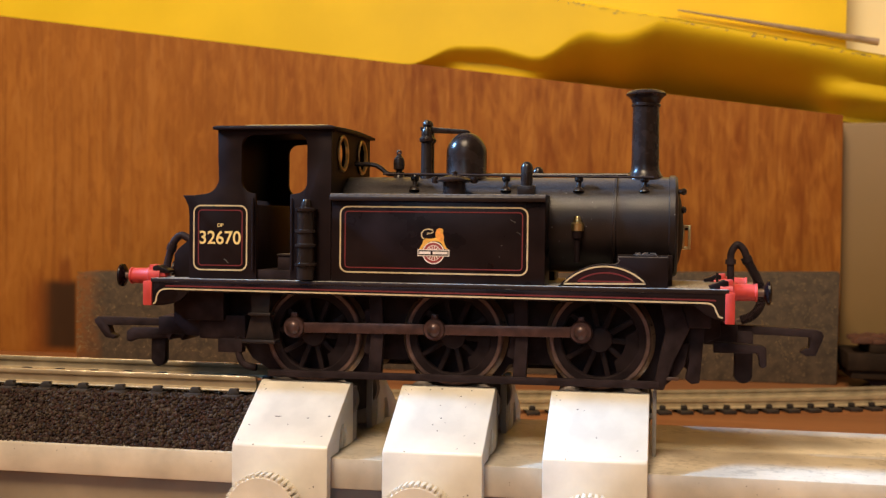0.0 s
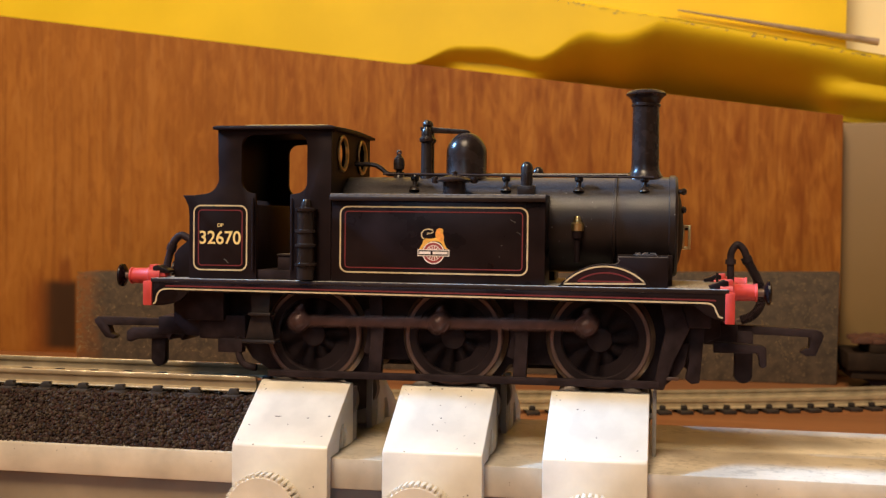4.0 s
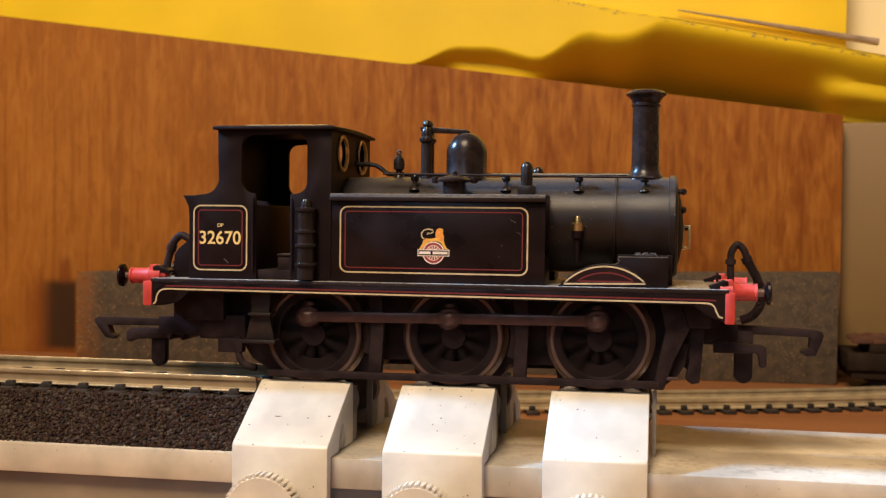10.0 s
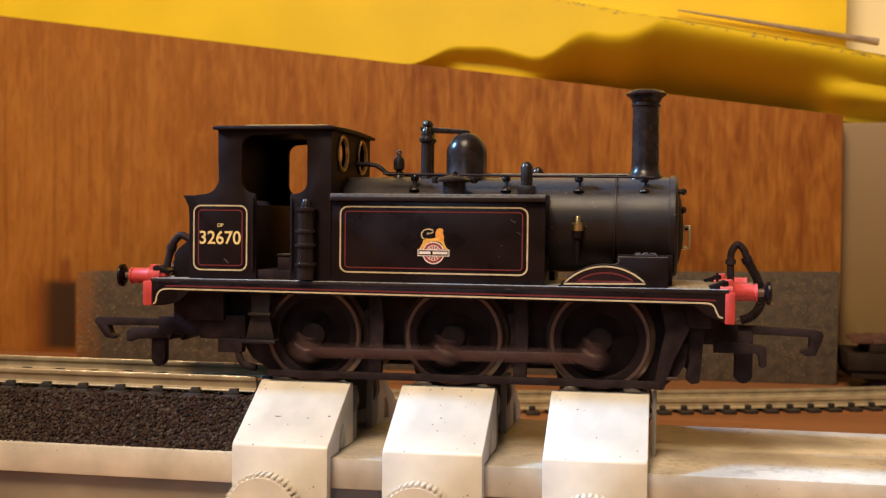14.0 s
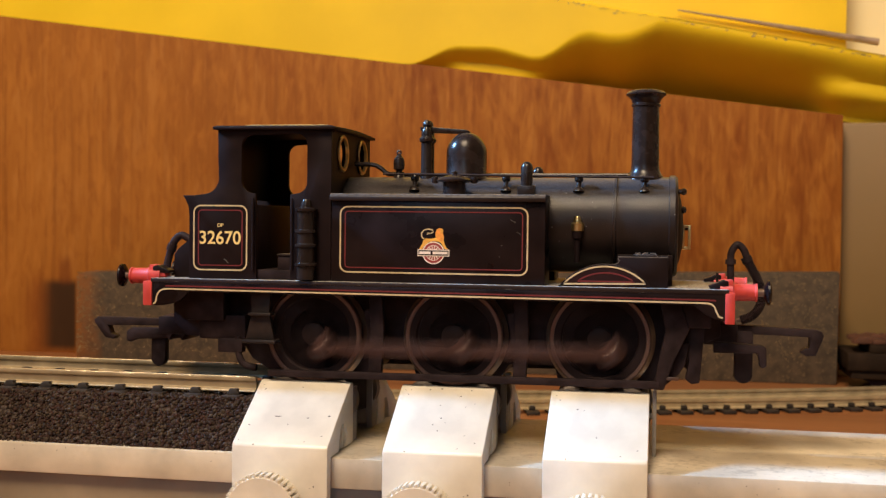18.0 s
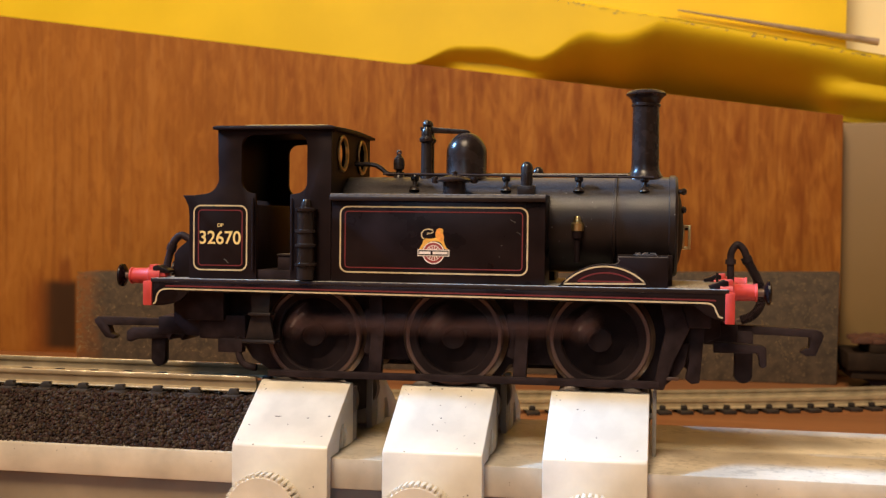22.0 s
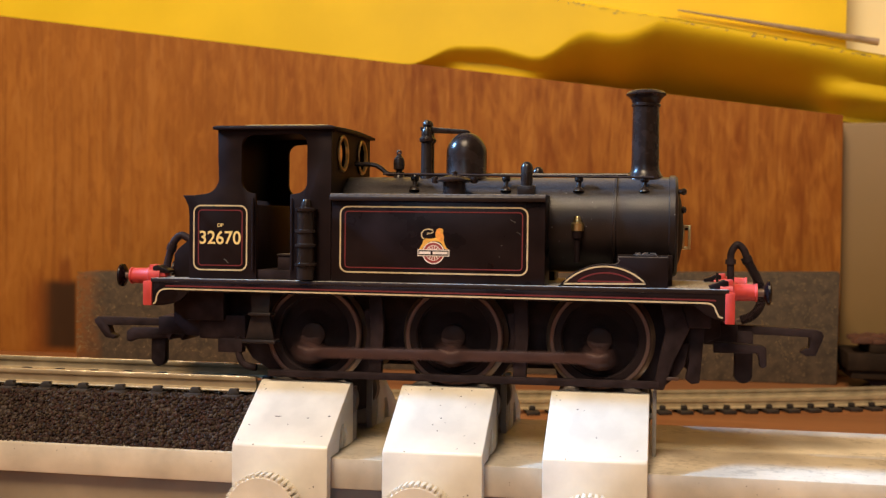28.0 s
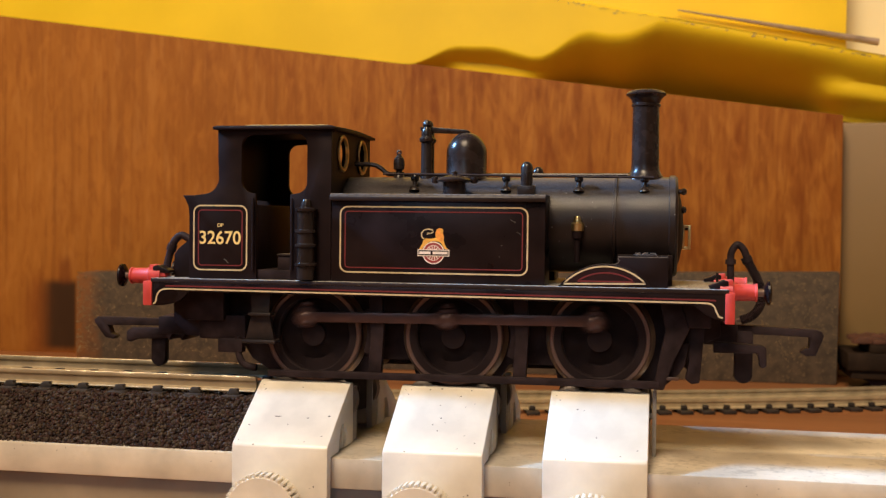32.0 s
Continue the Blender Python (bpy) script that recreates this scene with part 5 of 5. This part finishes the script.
for (bx, kx, kz), marks in zip(((-25.0, -1.9, -18.6), (-0.55, -1.8, -18.9), (24.25, -0.5, -19.4)), CHIPS):
    for side in (-1, 1):
        roller_block(bx, side, kx, kz, marks)

# ---- tracks ----


def rail_section(y):
    h = [(-0.45, 0), (0.45, 0), (0.45, -0.7), (0.15, -0.95), (0.15, -2.0), (0.85, -2.25), (0.85, -2.54), (-0.85, -2.54), (-0.85, -2.25), (-0.15, -2.0), (-0.15, -0.95), (-0.45, -0.7)]
    return [(y + a, b) for a, b in h]


def approach_track():
    """Straight track on black foam that leads on to the rollers."""
    t = thing("railway_track", "straight silver-railed model track on black sleepers", "track")
    for y in (-8.7, 8.7):
        rail = part("rail", prism(rail_section(y), -330, -34.4, 0.06, None, "x"), DULLRAIL, t, "dull nickel silver rail")
        # glints along the rail's head and foot, put in as brighter strips
        part("rail_head", prism([(y - 0.47, -0.22), (y - 0.38, 0.04), (y + 0.38, 0.04), (y + 0.47, -0.22)], -330, -34.42, 0.05, None, "x"), RAILGLINT, rail, "rail head coloured bright for the lamp's reflection")
        part("rail_foot", prism([(y - 0.9, -2.53), (y - 0.9, -2.3), (y + 0.9, -2.3), (y + 0.9, -2.53)], -330, -34.42, 0.05, None, "x"), RAILGLINT, rail, "rail foot coloured bright as a glint")
    sl = box(-1.5, 1.5, -12.5, 12.5, -3.9, -2.95, 0.12)
    me = None
    # one spike lump on each side of each rail
    chair = prism([(-1.05, -3.0), (-1.05, -2.55), (-0.8, -2.4), (-0.72, -1.98), (0.72, -1.98), (0.8, -2.4), (1.05, -2.55), (1.05, -3.0)], -0.58, 0.58, 0.08)
    spots = [y + d for y in (-8.7, 8.7) for d in (-1.25, 1.25)]
    me2 = None
    for i in range(42):
        x = -38.0 - 6.95 * i
        if me is None:
            a = part("sleeper", sl, SLEEPER, t, at=(x, 0, 0))
            me = a.data
        else:
            a = new("sleeper", me)
            a.parent = t
            a.matrix_basis = pose(x * MM, 0, 0)
        for y in spots:
            if me2 is None:
                b = part("chair", chair, SLEEPER, a)
                me2 = b.data
            else:
                b = new("chair", me2)
                b.parent = a
            b.matrix_basis = pose(0, y * MM, 0)
    return t


approach_track()


def foam_bed():
    """Bed of granular foam with sloping shoulders, its front, top and end made of small rounded grains."""
    rng = np.random.default_rng(7)
    ball = bmesh.new()
    bmesh.ops.create_icosphere(ball, subdivisions=1, radius=1.0)
    ball.verts.index_update()
    bv = np.array([v.co[:] for v in ball.verts])
    bf = np.array([[v.index for v in f.verts] for f in ball.faces])
    ball.free()
    x0, x1, pitch = -112.0, -33.5, 0.48
    spots = []

    def layer(o, u, v, nrm, sink):
        o, u, v, nrm = (np.array(q, float) for q in (o, u, v, nrm))
        nu, nv = int(np.linalg.norm(u) / pitch), int(np.linalg.norm(v) / pitch)
        for i in range(nu + 1):
            for j in range(nv + 1):
                a, b = (i + 0.5 * (j % 2) + rng.uniform(-0.3, 0.3)) / nu, (j + rng.uniform(-0.3, 0.3)) / nv
                spots.append(o + u * a + v * b - nrm * (sink + rng.uniform(-0.06, 0.34)))

    for sink in (0.1, 0.32):
        layer((x0, -20.9, -10.3), (x1 - x0, 0, 0), (0, 8.1, 7.0), (0, -0.654, 0.757), sink)
    layer((x0, -12.9, -3.2), (x1 - x0, 0, 0), (0, 6.0, 0), (0, 0, 1), 0.12)
    layer((x1, -20.6, -10.3), (0, 41.2, 0), (0, 0, 7.0), (1, 0, 0), 0.1)
    spots = [p for p in spots if p[1] > -21.2 and (p[2] + 10.6) < (p[1] + 21.5) * 0.93 and p[2] < -3.0]
    n = len(spots)
    size = rng.uniform(0.21, 0.44, (n, 1, 1)) * rng.uniform(0.75, 1.25, (n, 1, 3))
    verts = (np.array(spots)[:, None, :] + bv[None] * size + rng.normal(0, 0.03, (n, len(bv), 3))) * MM
    faces = bf[None] + (np.arange(n) * len(bv))[:, None, None]
    me = bpy.data.meshes.new("foam_bed")
    me.from_pydata(verts.reshape(-1, 3).tolist(), [], faces.reshape(-1, 3).tolist())
    me.shade_smooth()
    me.materials.append(FOAM)
    ob = new("foam_bed", me)
    tagged(ob, "black granular foam bed with sloping shoulders under the track", "track bed")
    part("core", prism([(-20.5, -10.47), (20.5, -10.47), (12.6, -3.6), (-12.6, -3.6)], -330, -33.9, 0.2, None, "x"), FOAM, ob)
    return ob


foam_bed()


def back_track():
    """Second track that curves away over the tabletop."""
    t = thing("railway_track", "curved silver-railed model track with black sleepers on the tabletop", "track")

    def centre(q):
        x = -140 + 300 * q
        k = (x - 33) / 62.0
        y = 120.5 + 19.0 * k + 4.6 * k * abs(k) if x > 33 else 120.5 + 19.0 * k * (1 + 0.18 * k)
        return Vector((x, y, 0))

    def frame_at(q):
        d = (centre(q + 0.002) - centre(q - 0.002)).normalized()
        return centre(q), d, Vector((-d.y, d.x, 0))

    for off in (-8.25, 8.25):
        bm = bmesh.new()
        prev = None
        for i in range(90):
            c, d, nrm = frame_at(i / 89)
            ring = [bm.verts.new(c + nrm * (off + a) + Vector((0, 0, b - 19.0))) for a, b in rail_section(0)]
            if prev:
                for k in range(len(ring)):
                    bm.faces.new((prev[k], prev[(k + 1) % len(ring)], ring[(k + 1) % len(ring)], ring[k]))
            prev = ring
        part("rail", bm, RAIL, t, "nickel silver rail")
    me = None
    for i in range(55):
        c, d, nrm = frame_at((i + 0.5) / 55)
        if me is None:
            bm = box(-1.7, 1.7, -12.4, 12.4, TABLE_Z, -21.55, 0.15)
            for y in (-9.5, 9.5):
                box(-0.8, 0.8, y - 0.62, y + 0.62, -21.6, -20.4, 0.3, bm)
            a = part("sleeper", bm, SLEEPER, t)
            me = a.data
        else:
            a = new("sleeper", me)
            a.parent = t
        a.matrix_basis = pose(c.x * MM, c.y * MM, 0, 0, 0, math.degrees(math.atan2(d.y, d.x)))
    return t


back_track()


def wagon():
    """End of a small wagon behind the curve."""
    t = thing("model_wagon", "red-brown model goods wagon with a black underframe beside the board", "model wagon", (104.0, 181.0, 0))
    part("body", box(-14.6, 30, -13, 13, -16.4, -11.2, 0.3), UNDERFRAME, t)
    part("shelf", box(-8.2, 30, -11.5, 11.5, -11.2, -8.4, 0.3), UNDERFRAME, t)
    rng = random.Random(13)
    for i in range(9):
        x = -9.5 + 4.4 * i + rng.uniform(-0.8, 0.8)
        for y in (-8.5, -2.0, 5.0):
            w, h = rng.uniform(2.2, 3.6), rng.uniform(1.2, 3.0)
            lump = prism([(x - w, -8.45), (x + w, -8.45), (x + w * rng.uniform(0.5, 0.9), -8.4 + h * 0.7), (x + w * rng.uniform(-0.3, 0.3), -8.4 + h), (x - w * rng.uniform(0.6, 0.95), -8.4 + h * 0.6)], y - 3.2, y + 3.2, 0.35)
            part("load", lump, REDBROWN, t, "red-brown lump of the load")
    part("underframe", box(-13.6, 30, -12.0, 12.0, -19.0, -16.4, 0.3), UNDERFRAME, t)
    for x in (-4.0, 22.0):
        for s in (-1, 1):
            part("wheel", lathe([(0, s * 7.0), (4.2, s * 7.0), (4.6, s * 9.4), (0, s * 9.4)], (x, 0, TABLE_Z + 4.6), "y", 32), CHASSIS, t)
    return t


wagon()

# ---- what moves ----
# Crank angle of the near side, every half second, in degrees anticlockwise from the front.
TURN = [157, 181, 232, 319, 487, 661, 850, 1035, 1211, 1400, 1582, 1757, 1941, 2115, 2299, 2467, 2650, 2820, 2993, 3166, 3337, 3549, 3812, 4116,
        4469, 4876, 5323, 5828, 6368, 6947, 7530, 8122, 8725, 9324, 9919, 10516, 11115, 11732, 12328, 12949, 13549, 14165, 14758, 15373, 15977,
        16589, 17198, 17808, 18414, 19035, 19639, 20252, 20862, 21470, 22080, 22692, 23305, 23922, 24524, 25143, 25755, 26366, 26960, 27588, 28185]


def turn_at(t):
    """Glides through the half-second angles."""
    u = min(max(t / 0.5, 0.0), 63.9999)
    i = int(u)
    f = u - i
    p0, p1, p2, p3 = TURN[max(i - 1, 0)], TURN[i], TURN[i + 1], TURN[min(i + 2, 64)]
    return 0.5 * (2 * p1 + (p2 - p0) * f + (2 * p0 - 5 * p1 + 4 * p2 - p3) * f * f + (3 * p1 - p0 - 3 * p2 + p3) * f ** 3)


def motions():
    times = [k / 30 for k in range(961)]
    angles = [turn_at(t) for t in times]
    for w, x, z, lead in WHEELS:
        walk(w, [(t, pose(x * MM, 0, z * MM, 0, -(a + lead), 0)) for t, a in zip(times, angles)])
    for bar, lead in RODS:
        walk(bar, [(t, pose(CRANK * MM * math.cos(radians(a + lead)), 0, (8.0 + CRANK * math.sin(radians(a + lead))) * MM)) for t, a in zip(times, angles)])
    for r, x, z in ROLLERS:
        walk(r, [(t, pose(x * MM, 0, z * MM, 0, 2.0 * a, 0)) for t, a in zip(times, angles)])


motions()
